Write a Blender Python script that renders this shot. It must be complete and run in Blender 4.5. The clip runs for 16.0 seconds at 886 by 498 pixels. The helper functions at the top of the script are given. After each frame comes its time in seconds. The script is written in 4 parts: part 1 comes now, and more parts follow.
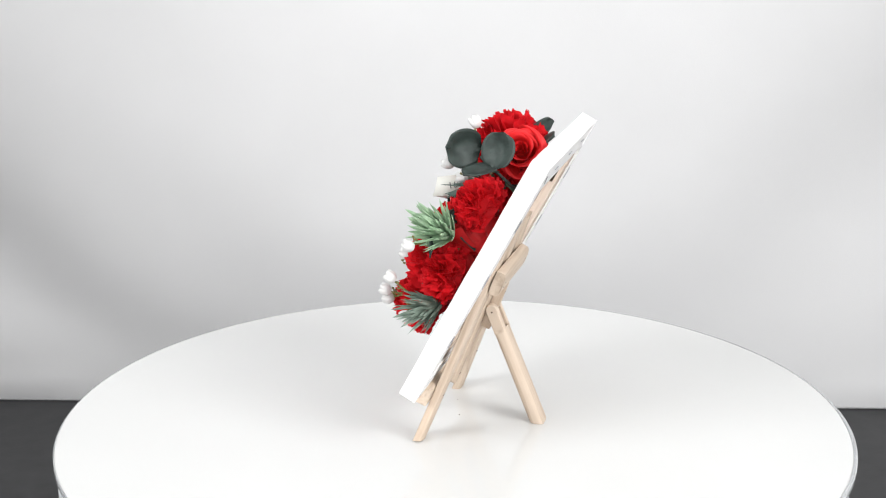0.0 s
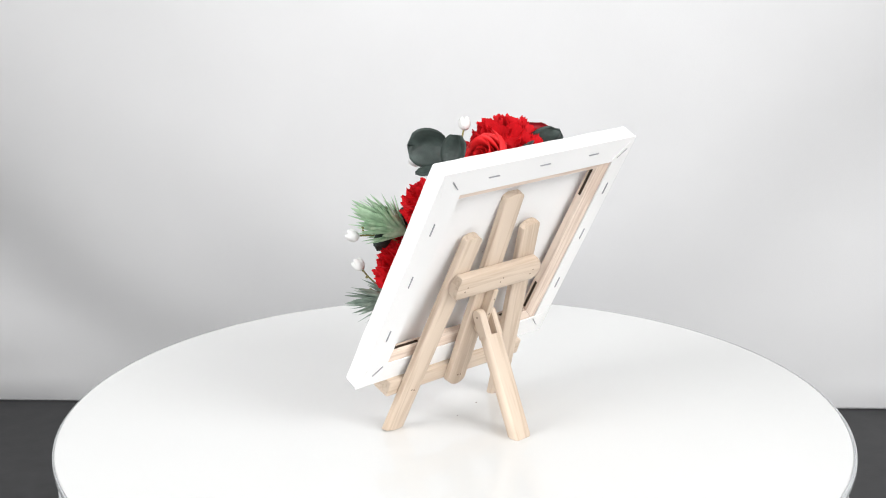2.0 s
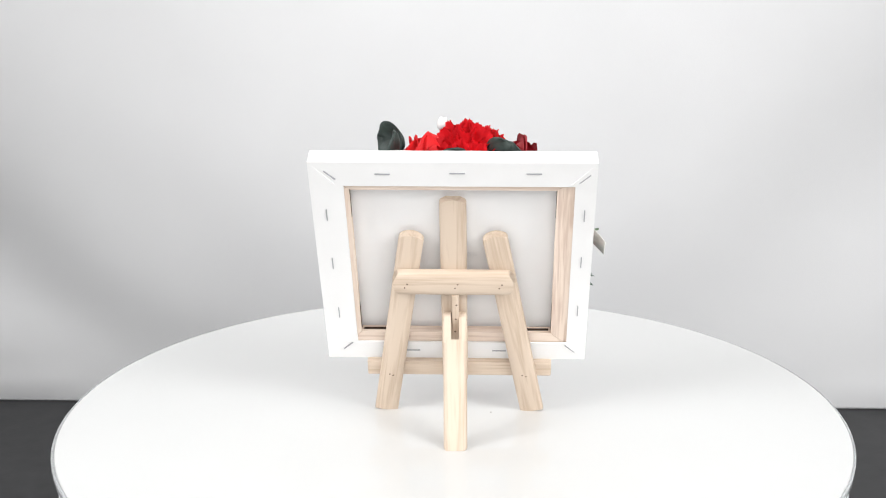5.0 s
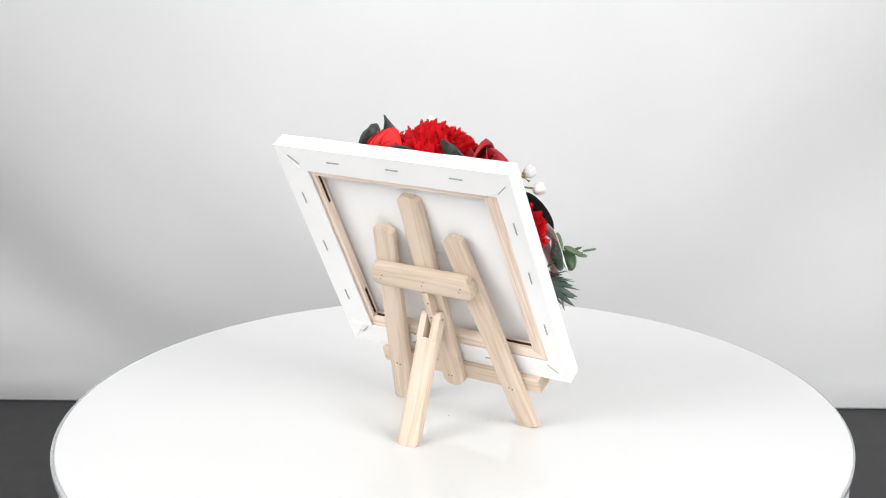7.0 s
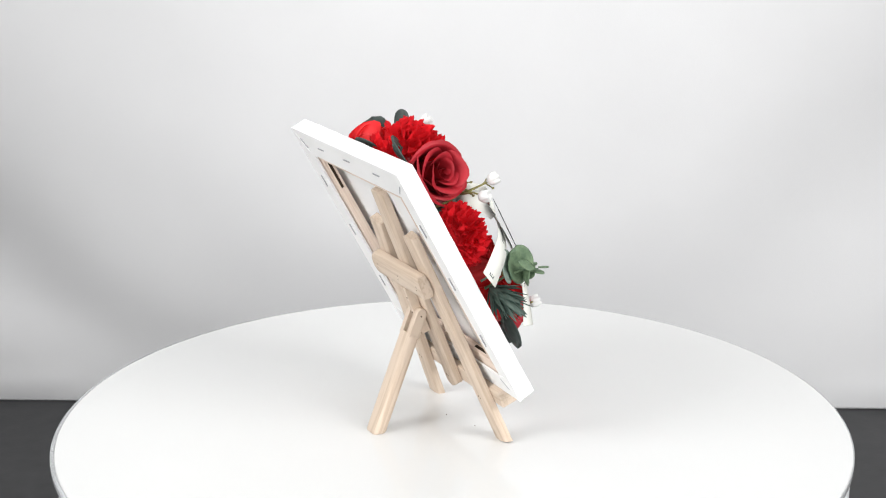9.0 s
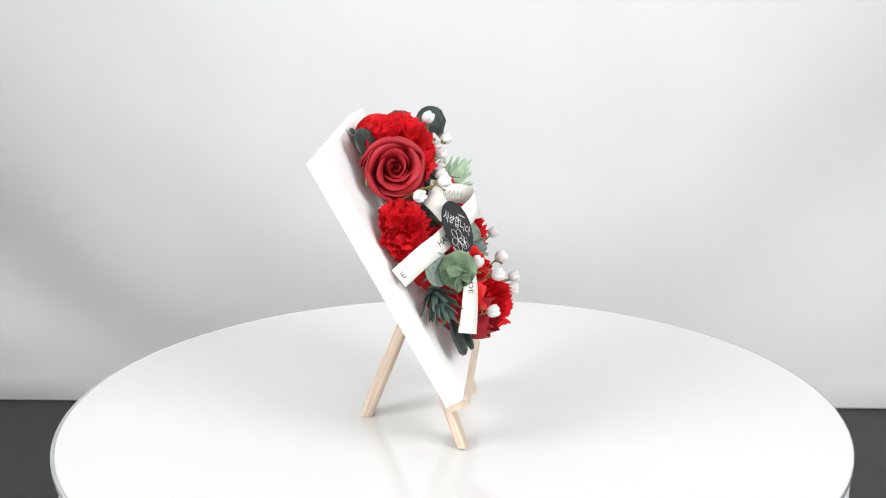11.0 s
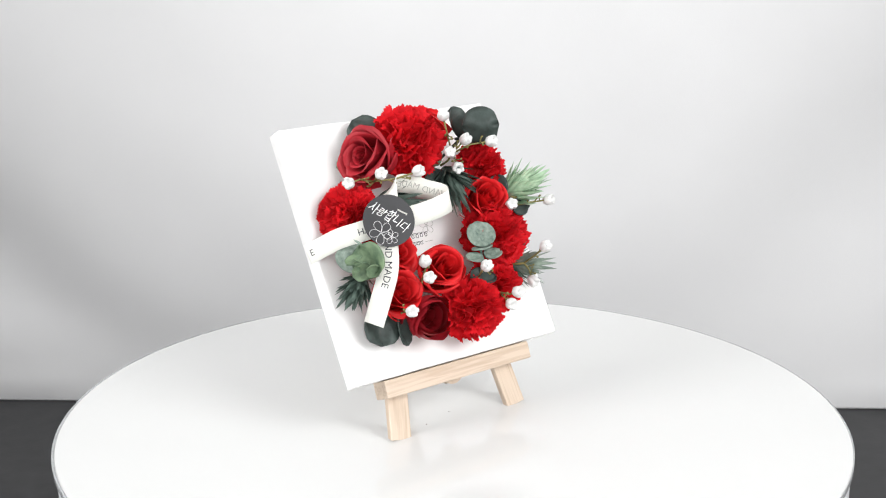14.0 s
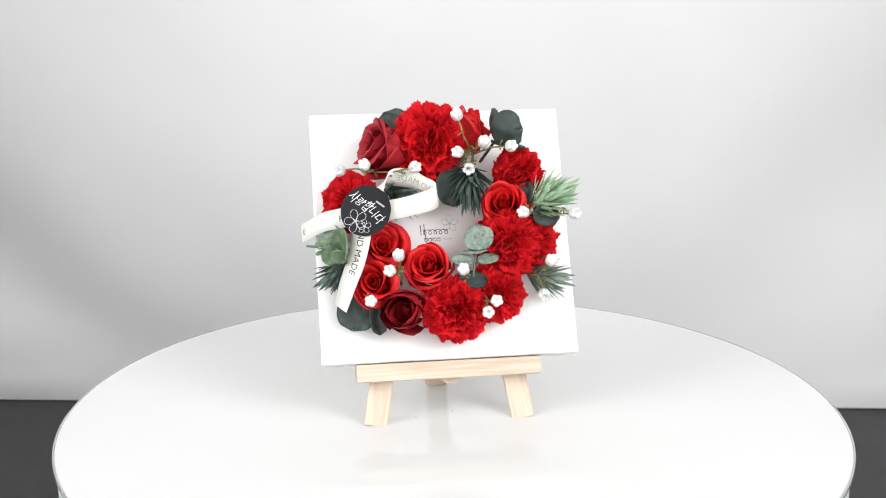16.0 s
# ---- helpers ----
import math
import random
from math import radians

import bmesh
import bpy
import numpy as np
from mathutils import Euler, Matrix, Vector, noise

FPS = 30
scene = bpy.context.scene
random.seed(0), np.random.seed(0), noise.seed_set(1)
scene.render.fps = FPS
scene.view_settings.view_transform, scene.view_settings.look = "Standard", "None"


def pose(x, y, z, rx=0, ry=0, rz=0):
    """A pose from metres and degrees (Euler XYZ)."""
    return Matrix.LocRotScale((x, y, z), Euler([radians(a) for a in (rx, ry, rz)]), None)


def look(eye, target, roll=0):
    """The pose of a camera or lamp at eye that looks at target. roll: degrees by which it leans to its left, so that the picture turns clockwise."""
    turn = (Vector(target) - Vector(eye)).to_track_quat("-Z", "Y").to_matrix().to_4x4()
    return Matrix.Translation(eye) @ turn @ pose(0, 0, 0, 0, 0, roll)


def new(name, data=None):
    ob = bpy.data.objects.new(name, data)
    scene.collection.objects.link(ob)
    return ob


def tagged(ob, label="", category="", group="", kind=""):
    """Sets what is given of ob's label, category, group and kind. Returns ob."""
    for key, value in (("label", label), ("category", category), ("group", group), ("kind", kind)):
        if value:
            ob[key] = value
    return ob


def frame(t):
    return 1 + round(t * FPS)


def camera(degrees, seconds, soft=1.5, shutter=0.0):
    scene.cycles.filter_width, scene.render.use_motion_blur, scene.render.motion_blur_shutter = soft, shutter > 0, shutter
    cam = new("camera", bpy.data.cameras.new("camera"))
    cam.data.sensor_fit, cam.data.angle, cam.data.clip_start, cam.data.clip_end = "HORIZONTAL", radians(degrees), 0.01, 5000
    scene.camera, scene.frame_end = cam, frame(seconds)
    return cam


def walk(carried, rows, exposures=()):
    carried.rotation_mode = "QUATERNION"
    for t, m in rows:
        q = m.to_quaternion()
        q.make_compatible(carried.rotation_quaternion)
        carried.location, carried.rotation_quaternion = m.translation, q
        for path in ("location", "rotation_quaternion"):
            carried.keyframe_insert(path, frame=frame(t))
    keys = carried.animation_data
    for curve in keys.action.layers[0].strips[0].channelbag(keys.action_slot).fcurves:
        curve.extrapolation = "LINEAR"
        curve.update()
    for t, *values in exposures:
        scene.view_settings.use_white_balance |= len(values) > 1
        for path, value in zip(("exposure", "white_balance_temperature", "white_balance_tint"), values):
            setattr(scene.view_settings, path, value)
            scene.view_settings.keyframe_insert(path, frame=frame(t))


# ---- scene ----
cam = camera(35.70, 16.0, soft=1.08)
EYE = Vector((0, -0.913, 0.3692))
PITCH, YAW = radians(15.182), 0.00733
AIM = Vector((-math.sin(YAW) * math.cos(PITCH), math.cos(YAW) * math.cos(PITCH), -math.sin(PITCH)))
walk(cam, [(0.0, look(EYE, EYE + AIM, -0.19)), (16.0, look(EYE, EYE + AIM, -0.19))])

# ---- world, lamps, exposure ----
world = bpy.data.worlds.new("studio")
scene.world = world
world.use_nodes = True
world.node_tree.nodes["Background"].inputs["Color"].default_value = (1, 1, 1, 1)
world.node_tree.nodes["Background"].inputs["Strength"].default_value = 0.30
scene.view_settings.exposure = 0.20


def area_lamp(name, eye, target, w, h, watts, color=(1, 1, 1)):
    data = bpy.data.lights.new(name, "AREA")
    data.shape, data.size, data.size_y, data.energy, data.color = "RECTANGLE", w, h, watts, color
    ob = new(name, data)
    ob.matrix_basis = look(eye, target)
    return ob


# weak fill added from above, an unseen source that lifts the table top
area_lamp("fill_overhead", (0.1, -0.25, 1.55), (0.0, 0.2, 0.0), 1.8, 1.5, 2.6)
# added frontal fill in place of light bounced off the room, no lamp there
area_lamp("fill_front", (0.0, -2.3, 0.75), (0.0, 0.2, 0.05), 2.4, 1.3, 29)
area_lamp("softbox_side", (1.30, -1.20, 1.10), (0, 0, 0.1), 1.0, 1.0, 31)
area_lamp("softbox_side", (-1.52, -0.98, 1.08), (0, 0, 0.1), 1.0, 1.0, 28)


# ---- materials ----
def mat(name, color, rough=0.5, spec=0.5, metal=0.0, vary=0.06, scale=60.0, bump=0.0, bscale=None, coat=0.0,
        stretch=(1, 1, 1), second=None, subsurface=0.0, trans=0.0, sheen=0.0, random_tint=0.0):
    """A procedural surface: base colour varied at two scales, with fine relief."""
    m = bpy.data.materials.new(name)
    m.use_nodes = True
    nt = m.node_tree
    b = nt.nodes["Principled BSDF"]
    tc = nt.nodes.new("ShaderNodeTexCoord")
    mp = nt.nodes.new("ShaderNodeMapping")
    mp.inputs["Scale"].default_value = stretch
    nt.links.new(tc.outputs["Object"], mp.inputs["Vector"])
    n1 = nt.nodes.new("ShaderNodeTexNoise")
    n1.inputs["Scale"].default_value, n1.inputs["Detail"].default_value = scale, 6
    n2 = nt.nodes.new("ShaderNodeTexNoise")
    n2.inputs["Scale"].default_value, n2.inputs["Detail"].default_value = scale * 0.13, 3
    for n in (n1, n2):
        nt.links.new(mp.outputs["Vector"], n.inputs["Vector"])
    mix = nt.nodes.new("ShaderNodeMath")
    mix.operation = "MULTIPLY_ADD"
    nt.links.new(n1.outputs["Fac"], mix.inputs[0])
    mix.inputs[1].default_value = 0.5
    half = nt.nodes.new("ShaderNodeMath")
    half.operation = "MULTIPLY"
    half.inputs[1].default_value = 0.5
    nt.links.new(n2.outputs["Fac"], half.inputs[0])
    nt.links.new(half.outputs[0], mix.inputs[2])
    ramp = nt.nodes.new("ShaderNodeValToRGB")
    c = np.array(color)
    d = np.array(second) if second is not None else np.clip(c * (1 - vary * 2), 0, 1)
    e = c if second is not None else np.clip(c * (1 + vary), 0, 1)
    ramp.color_ramp.elements[0].position, ramp.color_ramp.elements[1].position = 0.36, 0.64
    ramp.color_ramp.elements[0].color = (*d, 1)
    ramp.color_ramp.elements[1].color = (*e, 1)
    nt.links.new(mix.outputs[0], ramp.inputs["Fac"])
    out = ramp.outputs["Color"]
    if random_tint:
        gi = nt.nodes.new("ShaderNodeNewGeometry")
        hs = nt.nodes.new("ShaderNodeHueSaturation")
        mr = nt.nodes.new("ShaderNodeMapRange")
        mr.inputs["To Min"].default_value, mr.inputs["To Max"].default_value = 1 - random_tint, 1 + random_tint
        nt.links.new(gi.outputs["Random Per Island"], mr.inputs["Value"])
        nt.links.new(mr.outputs["Result"], hs.inputs["Value"])
        nt.links.new(out, hs.inputs["Color"])
        out = hs.outputs["Color"]
    nt.links.new(out, b.inputs["Base Color"])
    b.inputs["Roughness"].default_value = rough
    b.inputs["Specular IOR Level"].default_value = spec
    b.inputs["Metallic"].default_value = metal
    b.inputs["Coat Weight"].default_value = coat
    b.inputs["Coat Roughness"].default_value = 0.03
    b.inputs["Transmission Weight"].default_value = trans
    b.inputs["Sheen Weight"].default_value = sheen
    if subsurface:
        b.inputs["Subsurface Weight"].default_value = subsurface
        b.inputs["Subsurface Radius"].default_value = (0.004, 0.002, 0.0015)
        b.inputs["Subsurface Scale"].default_value = 1.0
    if bump:
        bn = nt.nodes.new("ShaderNodeTexNoise")
        bn.inputs["Scale"].default_value, bn.inputs["Detail"].default_value = bscale or scale * 4, 4
        nt.links.new(mp.outputs["Vector"], bn.inputs["Vector"])
        bp = nt.nodes.new("ShaderNodeBump")
        bp.inputs["Strength"].default_value, bp.inputs["Distance"].default_value = bump, 0.001
        nt.links.new(bn.outputs["Fac"], bp.inputs["Height"])
        nt.links.new(bp.outputs["Normal"], b.inputs["Normal"])
    return m


def wood_mat(name, light, dark, along="Z"):
    """Pale pine: growth-ring streaks that run along one axis, with a few darker lines."""
    m = bpy.data.materials.new(name)
    m.use_nodes = True
    nt = m.node_tree
    b = nt.nodes["Principled BSDF"]
    tc = nt.nodes.new("ShaderNodeTexCoord")
    oi = nt.nodes.new("ShaderNodeObjectInfo")
    off = nt.nodes.new("ShaderNodeVectorMath")
    off.operation = "MULTIPLY_ADD"
    cmb = nt.nodes.new("ShaderNodeCombineXYZ")
    for k in range(3):
        nt.links.new(oi.outputs["Random"], cmb.inputs[k])
    nt.links.new(cmb.outputs[0], off.inputs[0])
    off.inputs[1].default_value = (3.1, 1.7, 2.3)
    nt.links.new(tc.outputs["Object"], off.inputs[2])
    mp = nt.nodes.new("ShaderNodeMapping")
    sc = {"X": (2.5, 48, 48), "Y": (48, 2.5, 48), "Z": (48, 48, 2.5)}[along]
    mp.inputs["Scale"].default_value = sc
    nt.links.new(off.outputs[0], mp.inputs["Vector"])
    n1 = nt.nodes.new("ShaderNodeTexNoise")
    n1.inputs["Scale"].default_value, n1.inputs["Detail"].default_value, n1.inputs["Distortion"].default_value = 2.2, 4, 0.6
    nt.links.new(mp.outputs["Vector"], n1.inputs["Vector"])
    wv = nt.nodes.new("ShaderNodeMath")
    wv.operation = "MULTIPLY"
    wv.inputs[1].default_value = 26
    nt.links.new(n1.outputs["Fac"], wv.inputs[0])
    sn = nt.nodes.new("ShaderNodeMath")
    sn.operation = "SINE"
    nt.links.new(wv.outputs[0], sn.inputs[0])
    n2 = nt.nodes.new("ShaderNodeTexNoise")
    n2.inputs["Scale"].default_value, n2.inputs["Detail"].default_value = 14, 3
    nt.links.new(mp.outputs["Vector"], n2.inputs["Vector"])
    ad = nt.nodes.new("ShaderNodeMath")
    ad.operation = "MULTIPLY_ADD"
    ad.inputs[1].default_value = 0.22
    nt.links.new(sn.outputs[0], ad.inputs[0])
    nt.links.new(n2.outputs["Fac"], ad.inputs[2])
    ramp = nt.nodes.new("ShaderNodeValToRGB")
    ramp.color_ramp.elements[0].position, ramp.color_ramp.elements[1].position = 0.2, 0.62
    ramp.color_ramp.elements[0].color, ramp.color_ramp.elements[1].color = (*dark, 1), (*light, 1)
    nt.links.new(ad.outputs[0], ramp.inputs["Fac"])
    nt.links.new(ramp.outputs["Color"], b.inputs["Base Color"])
    b.inputs["Roughness"].default_value = 0.55
    bp = nt.nodes.new("ShaderNodeBump")
    bp.inputs["Strength"].default_value, bp.inputs["Distance"].default_value = 0.15, 0.0006
    nt.links.new(ad.outputs[0], bp.inputs["Height"])
    nt.links.new(bp.outputs["Normal"], b.inputs["Normal"])
    return m


M_BACKDROP = mat("white_fabric_backdrop", (0.67, 0.67, 0.675), 0.9, 0.2, vary=0.015, scale=8, bump=0.1, bscale=900)
def add_translucence(m, share):
    """Lets a share of the light through a thin sheet."""
    nt = m.node_tree
    b, out = nt.nodes["Principled BSDF"], nt.nodes["Material Output"]
    tr, mx = nt.nodes.new("ShaderNodeBsdfTranslucent"), nt.nodes.new("ShaderNodeMixShader")
    nt.links.new(b.inputs["Base Color"].links[0].from_socket, tr.inputs["Color"])
    mx.inputs[0].default_value = share
    nt.links.new(b.outputs[0], mx.inputs[1])
    nt.links.new(tr.outputs[0], mx.inputs[2])
    nt.links.new(mx.outputs[0], out.inputs["Surface"])


M_WALL = mat("white_wall_paint", (0.78, 0.78, 0.78), 0.8, 0.3, vary=0.02, scale=4)
M_FLOOR = mat("dark_grey_vinyl", (0.036, 0.036, 0.038), 0.55, 0.4, vary=0.12, scale=40, bump=0.1)
M_TOP = mat("glossy_white_laminate", (0.65, 0.655, 0.65), 0.06, 0.5, vary=0.008, scale=7)
M_DRUM = mat("white_lacquer", (0.80, 0.81, 0.82), 0.3, 0.5, vary=0.015, scale=12)
M_BASE = mat("black_rubber", (0.03, 0.03, 0.03), 0.6, 0.3)
M_CANVAS = mat("primed_white_canvas", (0.88, 0.875, 0.87), 0.85, 0.2, vary=0.012, scale=30, bump=0.25, bscale=1800)
M_PINE = wood_mat("pale_pine", (0.60, 0.49, 0.39), (0.50, 0.39, 0.295), "Z")
M_PINE_X = wood_mat("pale_pine_across", (0.60, 0.49, 0.39), (0.50, 0.39, 0.295), "X")
M_STRETCH_X = wood_mat("stretcher_pine_across", (0.78, 0.65, 0.55), (0.62, 0.48, 0.39), "X")
M_SLOT = mat("slot_shade", (0.05, 0.035, 0.025), 0.9, 0.1)
M_STEEL = mat("staple_steel", (0.42, 0.42, 0.44), 0.4, 0.5, metal=0.7)
M_NAIL = mat("dull_nail", (0.16, 0.11, 0.08), 0.5, 0.4, metal=0.3)
M_CARN = mat("red_carnation_petal", (0.71, 0.013, 0.021), 0.65, 0.16, vary=0.12, scale=150, bump=0.3, bscale=900)
M_ROSE = mat("red_rose_petal", (0.75, 0.020, 0.024), 0.5, 0.3, vary=0.08, scale=90, bump=0.15, bscale=900, random_tint=0.10)
M_ROSE_D = mat("dark_red_rose_petal", (0.38, 0.014, 0.024), 0.55, 0.3, vary=0.10, scale=90, bump=0.15, bscale=900, random_tint=0.12)
M_EUCA = mat("dark_eucalyptus_leaf", (0.056, 0.075, 0.068), 0.5, 0.25, vary=0.25, scale=120, bump=0.2, bscale=500, random_tint=0.15)
M_EUCA_L = mat("dusty_eucalyptus_leaf", (0.29, 0.35, 0.30), 0.7, 0.25, vary=0.2, scale=420, second=(0.10, 0.145, 0.12), bump=0.3, bscale=900)
M_GREEN = mat("fresh_green_leaf", (0.24, 0.33, 0.19), 0.55, 0.35, vary=0.2, scale=130, second=(0.055, 0.10, 0.06), bump=0.3)
M_PINE_L = mat("light_green_needle", (0.56, 0.72, 0.52), 0.5, 0.35, vary=0.2, scale=160, second=(0.25, 0.42, 0.25))
M_PINE_M = mat("dusty_green_needle", (0.34, 0.41, 0.34), 0.6, 0.3, vary=0.2, scale=140, second=(0.09, 0.135, 0.11))
M_PINE_D = mat("dusty_dark_needle", (0.115, 0.16, 0.135), 0.55, 0.3, vary=0.2, scale=140, second=(0.045, 0.072, 0.060))
M_BUD = mat("white_soft_plastic", (0.66, 0.66, 0.65), 0.45, 0.4, vary=0.03, scale=90)
M_STEM = mat("olive_stem", (0.22, 0.20, 0.07), 0.6, 0.3, vary=0.2, scale=140)
M_RIBBON = mat("cream_cotton_ribbon", (0.83, 0.83, 0.775), 0.85, 0.15, vary=0.02, scale=60, bump=0.3, bscale=2500)
M_INK = mat("dark_grey_ink", (0.06, 0.06, 0.07), 0.8, 0.2)
M_INK_L = mat("faded_grey_ink", (0.45, 0.45, 0.42), 0.8, 0.2)
M_STICKER = mat("satin_black_paper", (0.010, 0.010, 0.013), 0.28, 0.20, vary=0.05, scale=200)
M_WHITE_INK = mat("white_ink", (0.78, 0.78, 0.78), 0.6, 0.3)


for thin, share in ((M_CARN, 0.22), (M_ROSE, 0.15), (M_RIBBON, 0.15), (M_PINE_L, 0.15), (M_CANVAS, 0.10)):
    add_translucence(thin, share)


def clear_acrylic():
    m = bpy.data.materials.new("clear_acrylic")
    m.use_nodes = True
    b = m.node_tree.nodes["Principled BSDF"]
    b.inputs["Base Color"].default_value = (0.93, 0.95, 0.96, 1)
    b.inputs["Roughness"].default_value = 0.12
    b.inputs["IOR"].default_value = 1.49
    b.inputs["Transmission Weight"].default_value = 0.72
    return m


M_ACRYLIC = clear_acrylic()


# ---- mesh helpers ----
def mesh_of(name, bm, material, smooth=True):
    me = bpy.data.meshes.new(name)
    bmesh.ops.recalc_face_normals(bm, faces=bm.faces) if not bm.faces or len(bm.faces) < 4000 else None
    bm.to_mesh(me)
    bm.free()
    me.materials.append(material)
    if smooth:
        for f in me.polygons:
            f.use_smooth = True
    return me


def keep_out(me, m, floor=0.0007):
    """Presses what would lie inside the canvas flat against its face; m is the mesh's pose in canvas space."""
    inv = m.inverted()
    for v in me.vertices:
        p = m @ v.co
        if p.z < floor:
            p.z = floor + 0.0004 * (math.sin(p.x * 900) + 1)
            v.co = inv @ p
    return me


def part(name, bm, material, parent, label="", at=None, smooth=True):
    """Links a bmesh as one mesh object under a thing or a part."""
    me = bm if isinstance(bm, bpy.types.Mesh) else mesh_of(name, bm, material, smooth)
    ob = new(name, me)
    ob.parent = parent
    if at is not None:
        ob.matrix_basis = at
    if label:
        ob["label"] = label
    return ob


def empty(name, label, category, group="", kind=""):
    ob = new(name)
    ob.empty_display_size = 0.02
    return tagged(ob, label, category, group, kind)


def box(bm, lo, hi, bevel=0.0, m=None):
    vs = bmesh.ops.create_cube(bm, size=1)["verts"]
    lo, hi = Vector(lo), Vector(hi)
    for v in vs:
        v.co = Vector((lo[k] + (v.co[k] + 0.5) * (hi[k] - lo[k]) for k in range(3)))
    if bevel:
        es = list({e for v in vs for e in v.link_edges})
        r = bmesh.ops.bevel(bm, geom=es, offset=bevel, segments=2, affect="EDGES", profile=0.6)
        vs = list({v for f in r["faces"] for v in f.verts} | {v for v in vs if v.is_valid})
    if m is not None:
        for v in vs:
            v.co = m @ v.co
    return vs


def grid(bm, rows, cols, f, closed=False):
    """A sheet of quads through f(i, j)."""
    vs = [[bm.verts.new(f(i, j)) for j in range(cols)] for i in range(rows)]
    for i in range(rows - 1):
        for j in range(cols if closed else cols - 1):
            k = (j + 1) % cols
            bm.faces.new((vs[i][j], vs[i][k], vs[i + 1][k], vs[i + 1][j]))
    return vs


def tube(bm, pts, radii, sides=6):
    pts = [Vector(p) for p in pts]
    up = Vector((0.13, 0.37, 0.92))

    def ring(i, j):
        t = (pts[min(i + 1, len(pts) - 1)] - pts[max(i - 1, 0)]).normalized()
        a = t.cross(up).normalized()
        b = t.cross(a)
        r = radii[i] if isinstance(radii, (list, tuple)) else radii
        ang = 2 * math.pi * j / sides
        return pts[i] + a * (r * math.cos(ang)) + b * (r * math.sin(ang))

    vs = grid(bm, len(pts), sides, ring, closed=True)
    bm.faces.new(vs[0])
    bm.faces.new(list(reversed(vs[-1])))


def disc(bm, r, z0, z1, n=160, bevel=0.0, c=(0, 0)):
    prof = [(0, z0), (r - bevel, z0), (r, z0 + bevel), (r, z1 - bevel), (r - bevel, z1)] if bevel else [(0, z0), (r, z0), (r, z1)]
    rings = []
    for rad, z in prof[1:]:
        rings.append([bm.verts.new((c[0] + rad * math.cos(2 * math.pi * k / n), c[1] + rad * math.sin(2 * math.pi * k / n), z)) for k in range(n)])
    for a, b in zip(rings, rings[1:]):
        for k in range(n):
            bm.faces.new((a[k], a[(k + 1) % n], b[(k + 1) % n], b[k]))
    bm.faces.new(list(reversed(rings[0])))
    bm.faces.new(rings[-1])


# ---- the room ----
FLOOR_Z = -0.28
HEM_Y, HEM_SLOPE = 0.7245, 0.030


def room():
    bm = bmesh.new()
    box(bm, (-3.0, -3.2, FLOOR_Z - 0.1), (3.0, 1.6, FLOOR_Z))
    part("floor", bm, M_FLOOR, None, smooth=False)
    tagged(bpy.data.objects["floor"], "dark grey matt vinyl studio floor", "floor", kind="structure")
    for name, lo, hi in (("wall_north", (-3.1, 1.6, FLOOR_Z), (3.1, 1.7, 2.3)), ("wall_south", (-3.1, -3.3, FLOOR_Z), (3.1, -3.2, 2.3)),
                         ("wall_west", (-3.1, -3.2, FLOOR_Z), (-3.0, 1.6, 2.3)), ("wall_east", (3.0, -3.2, FLOOR_Z), (3.1, 1.6, 2.3))):
        bm = bmesh.new()
        box(bm, lo, hi)
        tagged(part(name, bm, M_WALL, None, smooth=False), "plain white painted studio wall", "wall", kind="structure")
    bm = bmesh.new()
    box(bm, (-3.1, -3.3, 2.3), (3.1, 1.7, 2.4))
    tagged(part("ceiling", bm, M_WALL, None, smooth=False), "plain white painted studio ceiling", "ceiling", kind="structure")


def backdrop():
    """White fabric that hangs behind the turntable in wide soft folds, its hem on the floor."""
    bm = bmesh.new()
    nx, nz = 90, 60

    def f(i, j):
        x = -1.7 + 3.4 * j / (nx - 1)
        z = FLOOR_Z + (0.001 if i == 0 else 0.004 if i == 1 else 0.006 + 1.75 * ((i - 1) / (nz - 2)) ** 1.6)
        k = min(1.0, (z - FLOOR_Z) / 0.15)
        edge = -0.08 + (1.5 if x < 0 else 1.0) * min(abs(x), 0.56) ** 2

        def slack(h):
            return 0.024 * math.log(1 + math.exp(max(-30, min(30, (edge - h) / 0.024))))

        y = HEM_Y - HEM_SLOPE * x - (0.28 - 0.21 * math.tanh(3.0 * (x + 0.18))) * (slack(FLOOR_Z) - slack(z))
        y += k * 0.0085 * math.sin(19 * (x + 0.8 * z) + 0.4) * max(0, -x - 0.15) * 4
        y += k * 0.0045 * math.sin(15 * (x - 0.7 * z) + 1.0) * max(0, x - 0.1) * 3
        y += 0.006 * noise.noise((x * 2.0, z * 1.3, 0.3)) * k
        # the upper corners tip forward, shaped to darken them like lens vignetting
        y -= 0.30 * min(1.0, (x / 0.5) ** 2) * 0.05 * math.log(1 + math.exp((min(z, 0.40) - 0.02) / 0.05))
        # the hem lifts a little towards its corners
        y -= 0.003 * max(0, min(1, (abs(x) - 0.44) / 0.08)) * math.sin(math.pi * max(0, min(1, (z - FLOOR_Z) / 0.055)))
        return Vector((x, y, z))

    grid(bm, nz, nx, f)
    ob = part("backdrop", bm, M_BACKDROP, None)
    sol = ob.modifiers.new("thickness", "SOLIDIFY")
    sol.thickness, sol.offset = 0.002, 1
    tagged(ob, "white fabric photo backdrop hanging in soft folds", "backdrop", kind="structure")


room()
backdrop()
R_DISC = 0.2738


